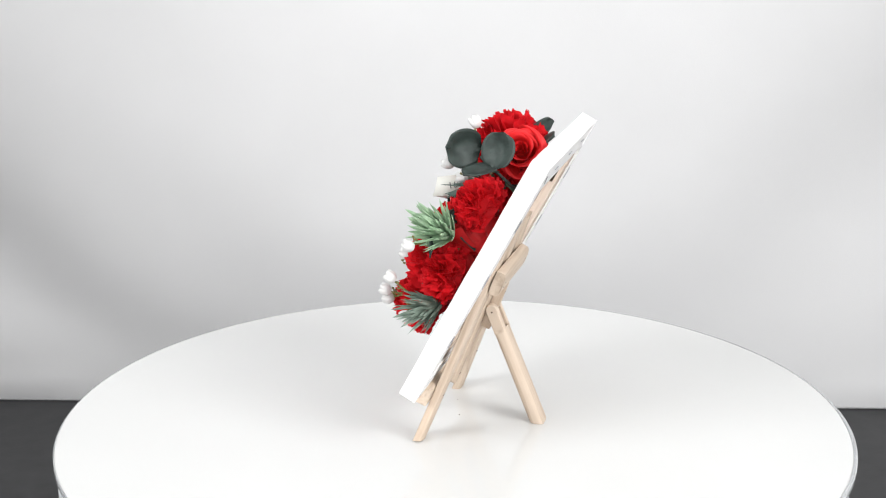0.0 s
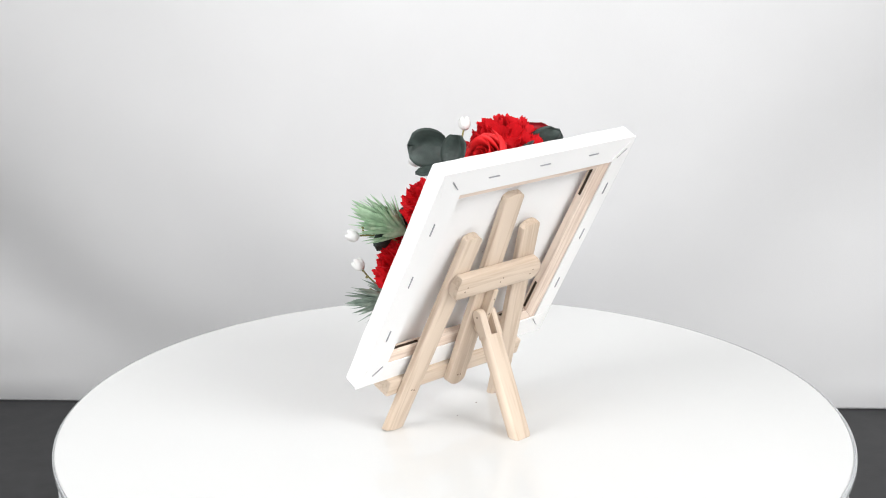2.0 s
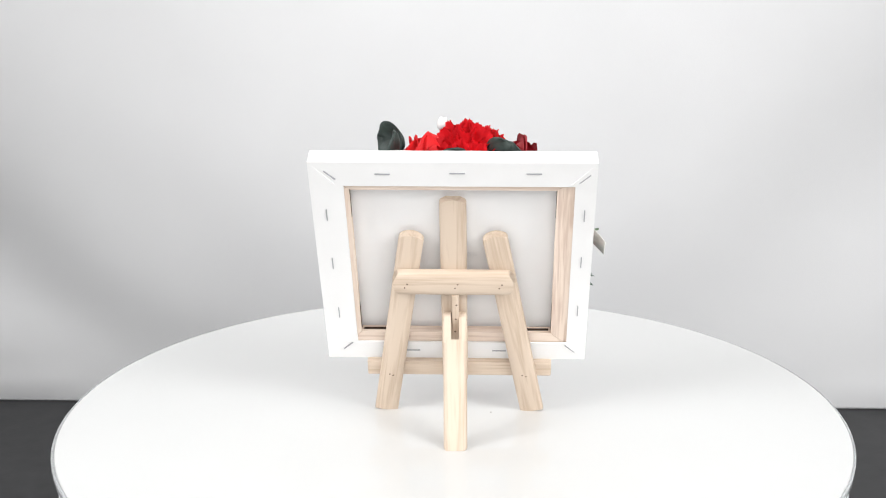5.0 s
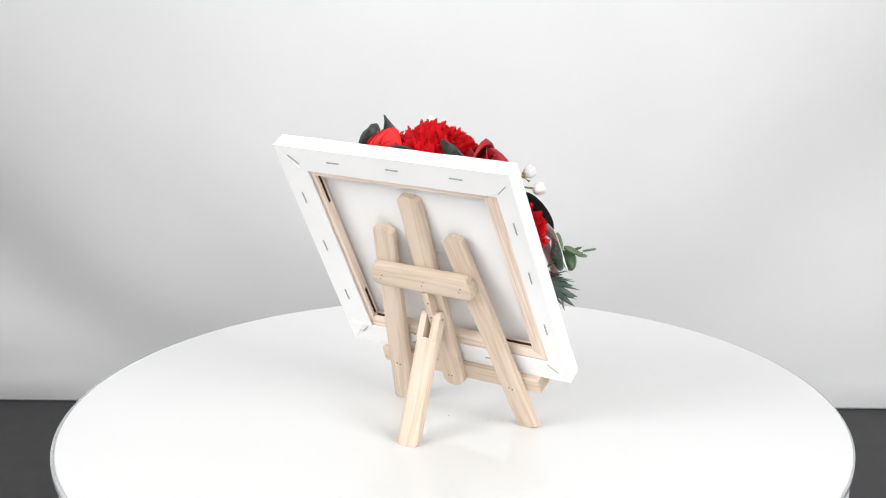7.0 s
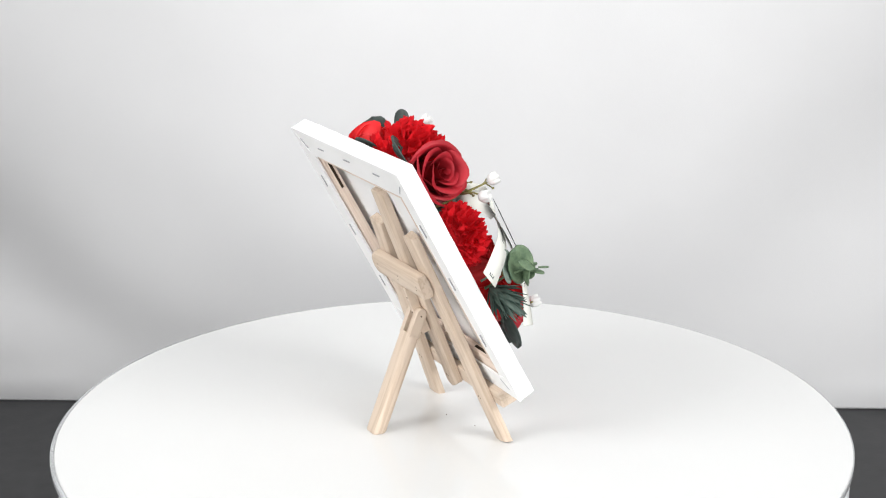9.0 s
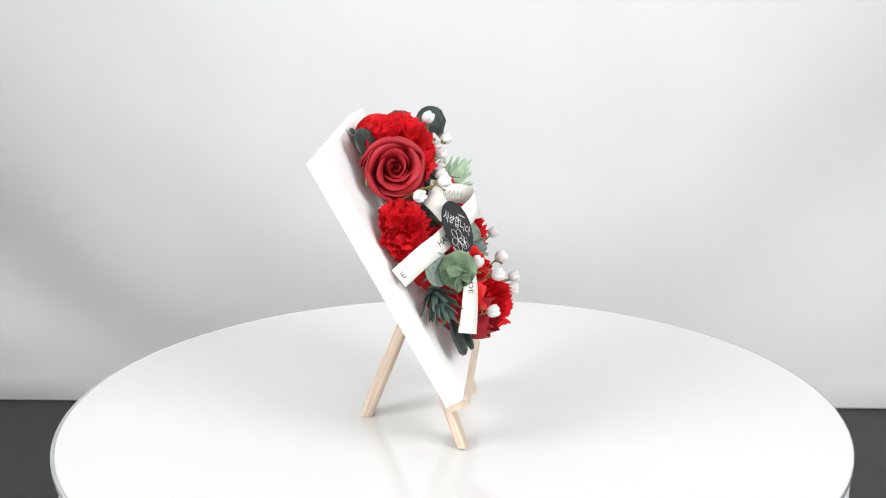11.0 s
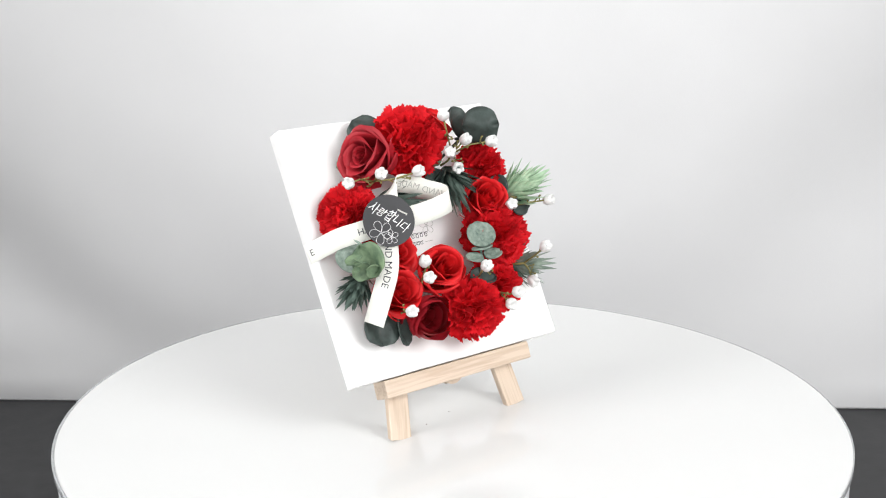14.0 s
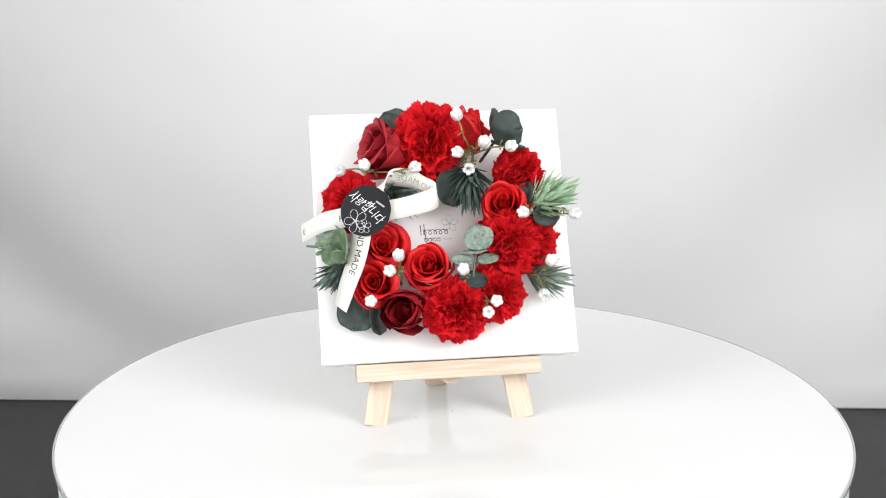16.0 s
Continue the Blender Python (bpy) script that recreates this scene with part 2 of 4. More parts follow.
def turntable():
    t_thing = empty("turntable", "round glossy white display turntable with clear acrylic rim", "turntable")
    bm = bmesh.new()
    disc(bm, R_DISC, -0.003, 0.0, 220, 0.0006)
    part("turntable_top", bm, M_TOP, t_thing, "glossy white round top", smooth=False)
    # clear rim, a little off centre, so that it is wider on one side
    a, n = radians(-25), 220
    bm = bmesh.new()
    loops = []
    for k in range(n):
        t = 2 * math.pi * k / n
        w = 0.0003 + 0.0023 * (1 + math.cos(t - a)) / 2
        c, q = math.cos(t), math.sin(t)
        r0, r1, bv = R_DISC + 0.0001, R_DISC + 0.0001 + w, min(0.0008, 0.4 * w)
        loops.append([bm.verts.new((r * c, r * q, z)) for r, z in ((r0, -0.0045), (r0, -0.0002), (r1 - bv, -0.0002), (r1, -0.0002 - bv), (r1, -0.0045))])
    for k in range(n):
        for j in range(5):
            bm.faces.new((loops[k][j], loops[(k + 1) % n][j], loops[(k + 1) % n][(j + 1) % 5], loops[k][(j + 1) % 5]))
    part("acrylic_rim", bm, M_ACRYLIC, t_thing, "clear acrylic rim", smooth=False)
    bm = bmesh.new()
    disc(bm, R_DISC - 0.0012, -0.21, -0.0031, 220, 0.001)
    part("drum", bm, M_DRUM, t_thing, "white lacquered drum side", smooth=False)
    bm = bmesh.new()
    disc(bm, 0.235, FLOOR_Z, -0.2102, 120, 0.002)
    part("base", bm, M_BASE, t_thing, "black base", smooth=False)
    for x, y in ((0.0046, -0.0016), (0.0035, 0.0270)):
        bm = bmesh.new()
        bmesh.ops.create_icosphere(bm, subdivisions=1, radius=0.00038)
        part("crumb", bm, M_NAIL, t_thing, "tiny dark crumb", pose(x, y, 0.0003))
    return t_thing


TABLE = turntable()

# ---- the easel ----
EASEL_LEAN, FOOT_Y = radians(21.5), -0.0138
# easel plane: x across, y away behind the posts, z up along the posts
EASEL = Matrix.Translation((0, FOOT_Y, 0)) @ Matrix.Rotation(-EASEL_LEAN, 4, "X")


def moulding(length, w, d, round_top=True, round_bottom=False, cut=0.0):
    """A half-round pine bar along z: flat at y = 0, rounded at y = d, with arched ends. cut: slope of the foot, so that it stands flat."""
    bm = bmesh.new()
    prof = [(-w / 2, 0.0005), (-w / 2 + 0.0005, 0)] + [(w / 2 * k / 4, 0) for k in range(-3, 4)] + [(w / 2 - 0.0005, 0), (w / 2, 0.0005), (w / 2, d * 0.52)]
    for k in range(1, 12):
        a = math.pi * k / 12
        prof.append((w / 2 * math.copysign(abs(math.cos(a)) ** 0.8, math.cos(a)), d * 0.52 + d * 0.48 * math.sin(a) ** 0.62))
    prof.append((-w / 2, d * 0.52))
    steps = [0.0, 0.0012, 0.006] + [0.006 + (length - 0.0135) * k / 6 for k in range(1, 7)] + [length - 0.0012, length]
    n = len(steps)

    def f(i, j):
        x, y = prof[j]
        z = steps[i]
        arch = 0.20 * w * abs(2 * x / w) ** 2.2
        shrink = 0.94 if (i == n - 1 and round_top) or (i == 0 and round_bottom) else 1.0
        if i < 2:
            z -= cut * y
            if round_bottom:
                z += arch * (1 if i == 0 else 0.97) + 0.12 * y
        if i > n - 3 and round_top:
            z -= arch * (1 if i == n - 1 else 0.97) + 0.12 * y
        return Vector((x * shrink, d / 2 + (y - d / 2) * shrink, z))

    vs = grid(bm, n, len(prof), f, closed=True)
    bm.faces.new(list(reversed(vs[0])))
    bm.faces.new(vs[-1])
    bmesh.ops.recalc_face_normals(bm, faces=bm.faces)
    return bm


def flat_shade(ob, deg=35):
    ob.data.set_sharp_from_angle(angle=radians(deg))
    return ob


def nail(parent, x, y, z, m):
    bm = bmesh.new()
    bmesh.ops.create_uvsphere(bm, u_segments=8, v_segments=5, radius=0.0007)
    part("nail", bm, M_NAIL, parent, at=m @ pose(x, y, z) @ Matrix.Diagonal((1, 0.5, 1, 1)))


def prop_leg(length, w, dd, slot, prong, foot_slope):
    """A pine leg along z with rounded edges and a forked head, whose two prongs end in half circles."""
    bm = bmesh.new()
    rr, prof = 0.0032, []
    for cx, cy, a0 in ((1, 1, 0), (-1, 1, 90), (-1, -1, 180), (1, -1, 270)):
        for k in range(5):
            a = radians(a0 + 22.5 * k)
            prof.append((cx * (w / 2 - rr) + rr * math.cos(a), cy * (dd / 2 - rr) + rr * math.sin(a)))
    zs = [0.0, 0.0012, 0.02, 0.04, length - prong]

    def f(i, j):
        x, y = prof[j]
        q = 0.93 if i == 0 else 1.0
        return Vector((x * q, y * q, zs[i] - (foot_slope * y if i < 2 else 0.0)))

    vs = grid(bm, len(zs), len(prof), f, closed=True)
    bm.faces.new(list(reversed(vs[0])))
    bm.faces.new(vs[-1])
    for lo, hi in ((-w / 2, -slot / 2), (slot / 2, w / 2)):
        side = [(-dd / 2 + 0.0004, length - prong - 0.002), (dd / 2 - 0.0004, length - prong - 0.002)]
        side += [((dd / 2 - 0.0004) * math.cos(radians(a)), length - dd / 2 + dd / 2 * math.sin(radians(a))) for a in range(0, 181, 20)]
        rings = [[bm.verts.new((x, y * q, z if k < 2 else z - (1 - q) * 0.004)) for k, (y, z) in enumerate(side)]
                 for x, q in ((lo, 0.86 if lo < 0 else 1.0), (lo + 0.0008, 1.0), (hi - 0.0008, 1.0), (hi, 0.86 if hi > 0.001 else 1.0))]
        for r0, r1 in zip(rings, rings[1:]):
            for k in range(len(side)):
                bm.faces.new((r0[k], r0[(k + 1) % len(side)], r1[(k + 1) % len(side)], r1[k]))
        bm.faces.new(list(reversed(rings[0])))
        bm.faces.new(rings[-1])
    bmesh.ops.recalc_face_normals(bm, faces=bm.faces)
    return bm


def easel():
    e = empty("easel", "small pale pine tabletop display easel", "easel")
    d, dc = 0.0062, 0.0074
    tan = math.tan(EASEL_LEAN)
    for xb, xt in ((0.0482, 0.0250), (-0.0563, -0.0283)):
        st = 0.1570
        tilt = math.atan2(xb - xt, st)
        m = EASEL @ Matrix.Translation((xb, 0, 0)) @ Matrix.Rotation(-tilt, 4, "Y")
        flat_shade(part("front_leg", moulding(st / math.cos(tilt), 0.0165, d, cut=-tan), M_PINE, e, at=m))
        for q in (-0.0012, 0.0012):
            nail(e, xb + (xt - xb) * 0.225 + q, d - 0.0001, 0.0357 + q * 0.4, EASEL)
    flat_shade(part("centre_post", moulding(0.1590, 0.0175, d, round_bottom=True), M_PINE, e, at=EASEL @ pose(-0.0018, 0, 0.0265)))
    for q in (-0.0013, 0.0013):
        nail(e, -0.0012 + q, d - 0.0001, 0.0357, EASEL)
    # crossbar behind the posts
    flat_shade(part("crossbar", moulding(0.0815, 0.0178, dc, True, True), M_PINE, e,
                    at=EASEL @ Matrix.Translation((-0.0425, d + 0.0002, 0.1212)) @ Matrix.Rotation(radians(90), 4, "Y")))
    for x in (0.0296, -0.0037, -0.0330):
        for q in (-0.0015, 0.0015):
            nail(e, x - q * 0.6, d + dc, 0.1210 + q, EASEL)
    # tray in front of the legs
    bm = bmesh.new()
    box(bm, (-0.0690, -0.0145, 0.0302), (0.0602, -0.0002, 0.0425), 0.0012)
    part("tray", bm, M_PINE_X, e, at=EASEL, smooth=False)
    # hinge block between the prongs of the leg
    bm = bmesh.new()
    box(bm, (-0.0052, d + 0.0002, 0.075), (-0.0006, d + dc - 0.0006, 0.1122), 0.0006)
    part("hinge_block", bm, M_PINE, e, at=EASEL, smooth=False)
    for x, z in ((-0.0026, 0.0817), (-0.0030, 0.0924), (-0.0036, 0.1045)):
        nail(e, x, d + dc - 0.0006, z, EASEL)
    top, foot = Vector((-0.0024, 0.0098, 0.0910)), Vector((-0.0037, 0.0695, 0.0280))
    ax = (foot - top).normalized()
    side = Vector((1, 0, 0))
    side = (side - ax * side.dot(ax)).normalized()
    out = side.cross(ax).normalized()
    m = Matrix((side, out, -ax)).transposed().to_4x4()
    m.translation = foot
    w, dd = 0.0158, 0.0090
    slope = (EASEL @ m).to_3x3()
    bm = prop_leg((foot - top).length + dd / 2, w, dd, 0.0054, 0.0190, slope[2][1] / slope[2][2])
    low = min((EASEL @ m @ v.co).z for v in bm.verts)
    prop = flat_shade(part("prop_leg", bm, M_PINE, e, at=Matrix.Translation((0, 0, -low)) @ EASEL @ m))
    for sx in (-1, 1):
        bm = bmesh.new()
        bmesh.ops.create_uvsphere(bm, u_segments=8, v_segments=5, radius=0.0007)
        part("hinge_pin", bm, M_NAIL, prop, at=pose(sx * w / 2, 0, (foot - top).length - 0.001) @ Matrix.Diagonal((0.5, 1, 1, 1)))
    return e


EASEL_THING = easel()

# ---- the canvas ----
LEAN, SIDE, DEPTH = radians(28.57), 0.180, 0.0118
# canvas space: x to the right seen from the front, y up the canvas, z out of its face
CANVAS = Matrix.Translation((-0.0024, -0.0135, 0.0468)) @ Matrix(((1, 0, 0, 0), (0, math.sin(LEAN), -math.cos(LEAN), 0), (0, math.cos(LEAN), math.sin(LEAN), 0), (0, 0, 0, 1)))


def canvas():
    c = empty("floral_canvas", "white stretched canvas with a wreath of red artificial flowers", "floral canvas")
    s, d = SIDE / 2, DEPTH
    # cloth: face and wrapped sides with soft edges
    bm = bmesh.new()
    box(bm, (-s, 0, -d), (s, SIDE, 0), 0.0016)
    bmesh.ops.subdivide_edges(bm, edges=[e for e in bm.edges if e.calc_length() > 0.1], cuts=24, use_grid_fill=True)
    for v in bm.verts:
        if v.co.z > -0.5 * d and (abs(v.co.x) > s - 0.004 or not 0.004 < v.co.y < SIDE - 0.004):
            v.co += Vector((noise.noise(v.co * 45), noise.noise(v.co * 45 + Vector((3, 1, 7))), 0.7 * noise.noise(v.co * 60 + Vector((9, 2, 4))))) * 0.0005
    back = [f for f in bm.faces if f.normal.z < -0.99 and f.calc_center_median().z < -d + 0.0009 and abs(f.calc_center_median().x) < s - 0.002 and 0.002 < f.calc_center_median().y < SIDE - 0.002]
    bmesh.ops.delete(bm, geom=back, context="FACES")
    cloth = part("cloth", bm, M_CANVAS, c, "white primed canvas cloth", CANVAS)
    # turned-over flap on the back, one strip a side
    ins = dict(l=0.0135, r=0.0215, t=0.0195, b=0.0165)
    z0, z1 = -d - 0.0004, -d + 0.0008
    x0, x1, y0, y1 = -s + ins["l"], s - ins["r"], ins["b"], SIDE - ins["t"]
    e = 0.0001
    for quad in (((-s + e, e), (s - e, e), (x1, y0), (x0, y0)), ((s - e, e), (s - e, SIDE - e), (x1, y1), (x1, y0)),
                 ((s - e, SIDE - e), (-s + e, SIDE - e), (x0, y1), (x1, y1)), ((-s + e, SIDE - e), (-s + e, e), (x0, y0), (x0, y1))):
        bm = bmesh.new()
        a = [bm.verts.new((x, y, z0)) for x, y in quad]
        b = [bm.verts.new((x, y, z1)) for x, y in quad]
        bm.faces.new(list(reversed(a)))
        bm.faces.new(b)
        for k in range(4):
            bm.faces.new((a[k], a[(k + 1) % 4], b[(k + 1) % 4], b[k]))
        part("cloth_flap", bm, M_CANVAS, c, at=CANVAS, smooth=False)
    # stretcher bars, mitred, thinner towards the opening
    w = 0.0245
    zb, zi, zf = -d + 0.0006, -d + 0.0018, -0.0021
    o = 0.0016
    for k in range(4):
        bm = bmesh.new()
        m = Matrix.Translation((0, SIDE / 2, 0)) @ Matrix.Rotation(radians(90 * k), 4, "Z")
        prof = [(s - o, zb), (s - w, zi), (s - w, zf - 0.002), (s - o, zf)]
        vs = [[bm.verts.new((sg * (r - 0.0002), -r, z)) for r, z in prof] for sg in (-1, 1)]
        for j in range(4):
            bm.faces.new((vs[0][j], vs[0][(j + 1) % 4], vs[1][(j + 1) % 4], vs[1][j]))
        bm.faces.new(vs[0])
        bm.faces.new(list(reversed(vs[1])))
        part("stretcher_bar", bm, M_STRETCH_X, c, "pale wooden stretcher bar", CANVAS @ m, smooth=False)
        # wedge slots at the bar's ends, dark blocks for the shade inside them
        for sg in (-1, 1):
            bm = bmesh.new()
            box(bm, (min(sg * 0.064, sg * 0.040), -s + w - 0.001, -0.0078), (max(sg * 0.064, sg * 0.040), -s + w + 0.0002, -0.0058))
            part("wedge_slot", bm, M_SLOT, c, at=CANVAS @ m, smooth=False)
    # folded corners of the cloth
    for sx, sy in ((-1, 0), (1, 0), (-1, 1), (1, 1)):
        bm = bmesh.new()
        x0, y0, q = sx * (s - 0.001), (SIDE - 0.001 if sy else 0.001), (-1 if sy else 1)
        a = [bm.verts.new(v) for v in ((x0, y0, -d - 0.0005), (x0 - sx * 0.0150, y0 + q * 0.0165, -d - 0.0011), (x0 - sx * 0.0035, y0 + q * 0.0175, -d - 0.0006))]
        b = [bm.verts.new(v.co + Vector((0, 0, 0.0007))) for v in a]
        bm.faces.new(a)
        bm.faces.new(list(reversed(b)))
        for k in range(3):
            bm.faces.new((a[k], b[k], b[(k + 1) % 3], a[(k + 1) % 3]))
        part("corner_fold", bm, M_CANVAS, c, at=CANVAS, smooth=False)
    # staples
    st = [(0.0765, 0.1695, 45), (0.0436, 0.1706, 0), (-0.003, 0.1714, 0), (-0.0506, 0.1713, 0), (-0.0822, 0.1672, -45), (0.0808, 0.136, 90),
          (0.0803, 0.0929, 90), (0.0795, 0.046, 90), (0.0755, 0.0125, -45), (-0.0832, 0.1365, 90), (-0.0830, 0.0954, 90), (-0.0828, 0.0494, 90),
          (-0.0790, 0.0114, 45), (0.030, 0.0085, 0), (-0.030, 0.0085, 0)]
    bm = bmesh.new()
    box(bm, (-0.0048, -0.00032, -0.0004), (0.0048, 0.00032, 0.0004), 0.00015)
    me = mesh_of("staple", bm, M_STEEL, False)
    for x, y, a in st:
        part("staple", me, None, c, at=CANVAS @ pose(x, y, -d - 0.0007, 0, 0, a))
    return c


FLORAL = canvas()

# ---- flowers ----


def at_canvas(u, v, h, axis=(0, 0, 1), spin=0.0):
    """A pose on the canvas: z points along axis, given in canvas space."""
    q = Vector(axis).normalized().to_track_quat("Z", "Y").to_matrix().to_4x4()
    return CANVAS @ Matrix.Translation((u, v, h)) @ q @ Matrix.Rotation(spin, 4, "Z")


def frame_of(normal, along):
    """A turn whose z is normal and whose y leans towards along."""
    z = Vector(normal).normalized()
    x = Vector(along).cross(z).normalized()
    return Matrix((x, z.cross(x), z)).transposed().to_4x4()


def carnation_mesh(r, height, seed):
    """A dome of overlapping, ruffled petals with pinked edges, grown from one point."""
    rnd = random.Random(seed)
    bm = bmesh.new()
    root = bm.verts.new((0, 0, height * 0.12))
    layers = [(9, -8), (9, 10), (8, 26), (8, 41), (7, 54), (6, 66), (5, 77), (3, 87)]
    zc = height * 0.46
    for li, (n, rise) in enumerate(layers):
        for k in range(n):
            a0 = 2 * math.pi * (k + rnd.uniform(-0.3, 0.3)) / n + li * 0.7
            half = math.pi / n * rnd.uniform(1.6, 2.3) * (1 if n > 5 else 0.6)
            el = radians(rise + rnd.uniform(-8, 8))
            ln = rnd.uniform(0.89, 1.05)
            ph = [rnd.uniform(0, 6.28) for _ in range(4)]
            fr = rnd.uniform(1.6, 2.6)
            rows, cols = 7, 41
            rr = math.cos(el) * r * ln
            zz = zc + math.sin(el) * (height - zc) * ln
            fold = rnd.uniform(0.28, 0.42) if li > 1 else 0.20

            def f(i, j):
                s = (i + 1) / rows
                q = j / (cols - 1) * 2 - 1
                rim = 1.0
                if i == rows - 1:
                    rim += (0.018 if j % 2 else -0.018) + 0.024 * math.sin(j * 0.55 + ph[3])
                s2 = s * rim * (1 - 0.09 * q ** 4)
                a = a0 + half * q * (0.55 + 0.45 * s)
                rad = r * 0.05 + (rr - r * 0.05) * s2 ** 1.5 + r * 0.04 * s
                z = height * 0.12 + (zz - height * 0.12) * (1 - (1 - min(s2, 1.0)) ** 1.5)
                w = r * s * s
                fl = w * fold * (math.sin(fr * 2.6 * q + ph[0]) * 0.64 + math.sin(fr * 5.2 * q + ph[1]) * 0.34 + math.sin(fr * 11 * q + ph[2]) * 0.11)
                # ruffles swing across the petal's face
                nx, nz = -math.sin(el) * 0.75 + 0.25, math.cos(el) * 0.75 + 0.25
                return Vector(((rad + fl * nx) * math.cos(a), (rad + fl * nx) * math.sin(a), max(z + fl * nz, 0.001)))

            vs = grid(bm, rows, cols, f)
            for j in range(cols - 1):
                bm.faces.new((root, vs[0][j], vs[0][j + 1]))
    # full heart under the ruffles
    grid(bm, 7, 24, lambda i, j: Vector((math.cos(i * 0.255) * r * 0.80 * math.cos(j * math.pi / 12), math.cos(i * 0.255) * r * 0.80 * math.sin(j * math.pi / 12),
                                         height * (0.30 + 0.50 * math.sin(i * 0.255)))), closed=True)
    me = bpy.data.meshes.new("carnation")
    bm.to_mesh(me)
    bm.free()
    me.materials.append(M_CARN)
    for p in me.polygons:
        p.use_smooth = True
    return me


def rose_petals(r, height, seed, openness, heart):
    """The petals of a half-open rose, from the heart outwards: (layer, bmesh)."""
    rnd = random.Random(seed)
    hl = heart
    layers = [(2, 0.14, hl, 0.02), (3, 0.27, hl * 1.02, 0.08), (3, 0.45, 0.4 + 0.6 * hl, 0.15), (3, 0.64, 0.95, 0.24), (3, 0.78, 0.89, 0.27), (3, 0.90, 0.74, 0.30)]
    if heart < 0.8:
        # a wide open cup with a low dark heart
        layers = [(2, 0.26, 0.46, -0.04), (3, 0.48, 0.66, -0.10), (3, 0.70, 0.84, -0.14), (3, 0.90, 0.97, -0.20), (3, 1.06, 0.96, -0.24), (3, 1.12, 0.80, -0.18)]
    elif r > 0.0178:
        layers = [(2, 0.10, 0.97, 0.05), (2, 0.24, 1.0, 0.12), (3, 0.42, 1.0, 0.20), (3, 0.62, 0.98, 0.26), (3, 0.82, 0.92, 0.26), (2, 0.93, 0.80, 0.22)]
    lead = 0.13 if heart < 0.8 else 0.32 if r > 0.0178 else 0.24
    wave = 0.05 if heart < 0.8 else 0.035 if r > 0.0178 else 0.025
    for li, (n, reach, top, curl) in enumerate(layers):
        for k in range(n):
            bm = bmesh.new()
            a0 = 2 * math.pi * (k + rnd.uniform(-0.3, 0.3)) / n + li * 1.1
            half = math.pi / n * (1.6 if li < 4 else 1.45 if n == 3 else 1.3) * rnd.uniform(0.88, 1.1)
            ph, tp, pt = rnd.uniform(0, 6.28), top * rnd.uniform(0.97, 1.03), rnd.uniform(0.08, 0.20)
            cu = curl * rnd.uniform(0.8, 1.3) * openness
            wob, tip = (rnd.uniform(0.88, 1.10), rnd.uniform(-0.07, 0.07)) if li < 3 else (rnd.uniform(0.84, 1.12), rnd.uniform(-0.10, 0.10))
            lean = rnd.uniform(-0.25, 0.25)
            tip *= 0.4 if heart < 0.8 else 1.0
            rows, cols = 12, 15

            def f(i, j):
                s = i / (rows - 1)
                q = j / (cols - 1) * 2 - 1
                a = a0 + half * q * (1 if li < 2 else 0.72 + 0.28 * math.sin(min(s * 1.25, 1.0) * 1.57))
                flat = 0.75 + 0.25 / max(0.5, math.cos(min(1.2, abs(half * q)) * 0.85))
                body = reach * (0.50 + 0.50 * min(1, s * 1.4) ** 0.7) * (1 + lead * (1 - 0.15 * li) * q) * flat
                lip = max(0, s - 0.66) / 0.34
                fold = cu * ((1.40 - 1.15 * abs(q - lean)) if li > 1 else 1.15 - 0.3 * abs(q))
                rad = r * (body * wob + fold * lip ** 1.6)
                drop = ((0.20 * abs(q) ** 3.5 if li < 2 else 0.34 * abs(q) ** 2.6) - pt * (1 - abs(q)) ** 2 * (li > 1)) * s
                drop *= 0.45 if heart < 0.8 else 1.0
                z = height * (0.10 + (tp - 0.10) * (1 - (1 - s) ** 1.3) - drop) - height * (0.13 if li > 3 else 0.07) * fold / 0.2 * lip ** 2.2 + tip * s * height * q
                rad += wave * r * math.sin(4 * q + ph) * lip
                z += 0.014 * height * math.sin(3 * q + ph) * s
                return Vector((rad * math.cos(a), rad * math.sin(a), z))

            grid(bm, rows, cols, f)
            yield li, bm


# u, v, radius, height, axis
CARNATIONS = [(-0.0085, 0.1455, 0.0268, 0.048, (0, 0.18, 1)), (-0.0595, 0.1100, 0.0208, 0.0300, (-0.30, 0.02, 1)), (0.0495, 0.1240, 0.0185, 0.034, (0.30, 0.15, 1)),
              (0.0380, 0.0745, 0.0235, 0.043, (0.1, 0, 1)), (0.0535, 0.0775, 0.0195, 0.030, (0.42, 0, 1)), (0.0015, 0.0325, 0.0228, 0.043, (0.05, -0.12, 1)),
              (0.0275, 0.0440, 0.0205, 0.035, (0.22, -0.15, 1))]
ROSES = [(-0.0235, 0.1425, 0.0205, 0.0186, 0.0330, (-0.94, 0.16, 0.24), 0.75, True), (0.0455, 0.1015, 0.001, 0.0146, 0.040, (-0.22, 0, 1), 0.62, False), (-0.0090, 0.058, 0.001, 0.0138, 0.042, (-0.24, 0.05, 1), 0.7, False),
         (-0.0475, 0.0520, 0.001, 0.0152, 0.0345, (-0.24, -0.05, 1), 0.7, False), (-0.0275, 0.036, 0.001, 0.0122, 0.034, (-0.32, -0.26, 1), 0.55, True),
         (-0.046, 0.076, 0.001, 0.0150, 0.033, (0, 0, 1), 0.9, False), (0.0085, 0.1555, 0.0125, 0.0148, 0.025, (0.86, 0.42, 0.12), 0.8, False)]


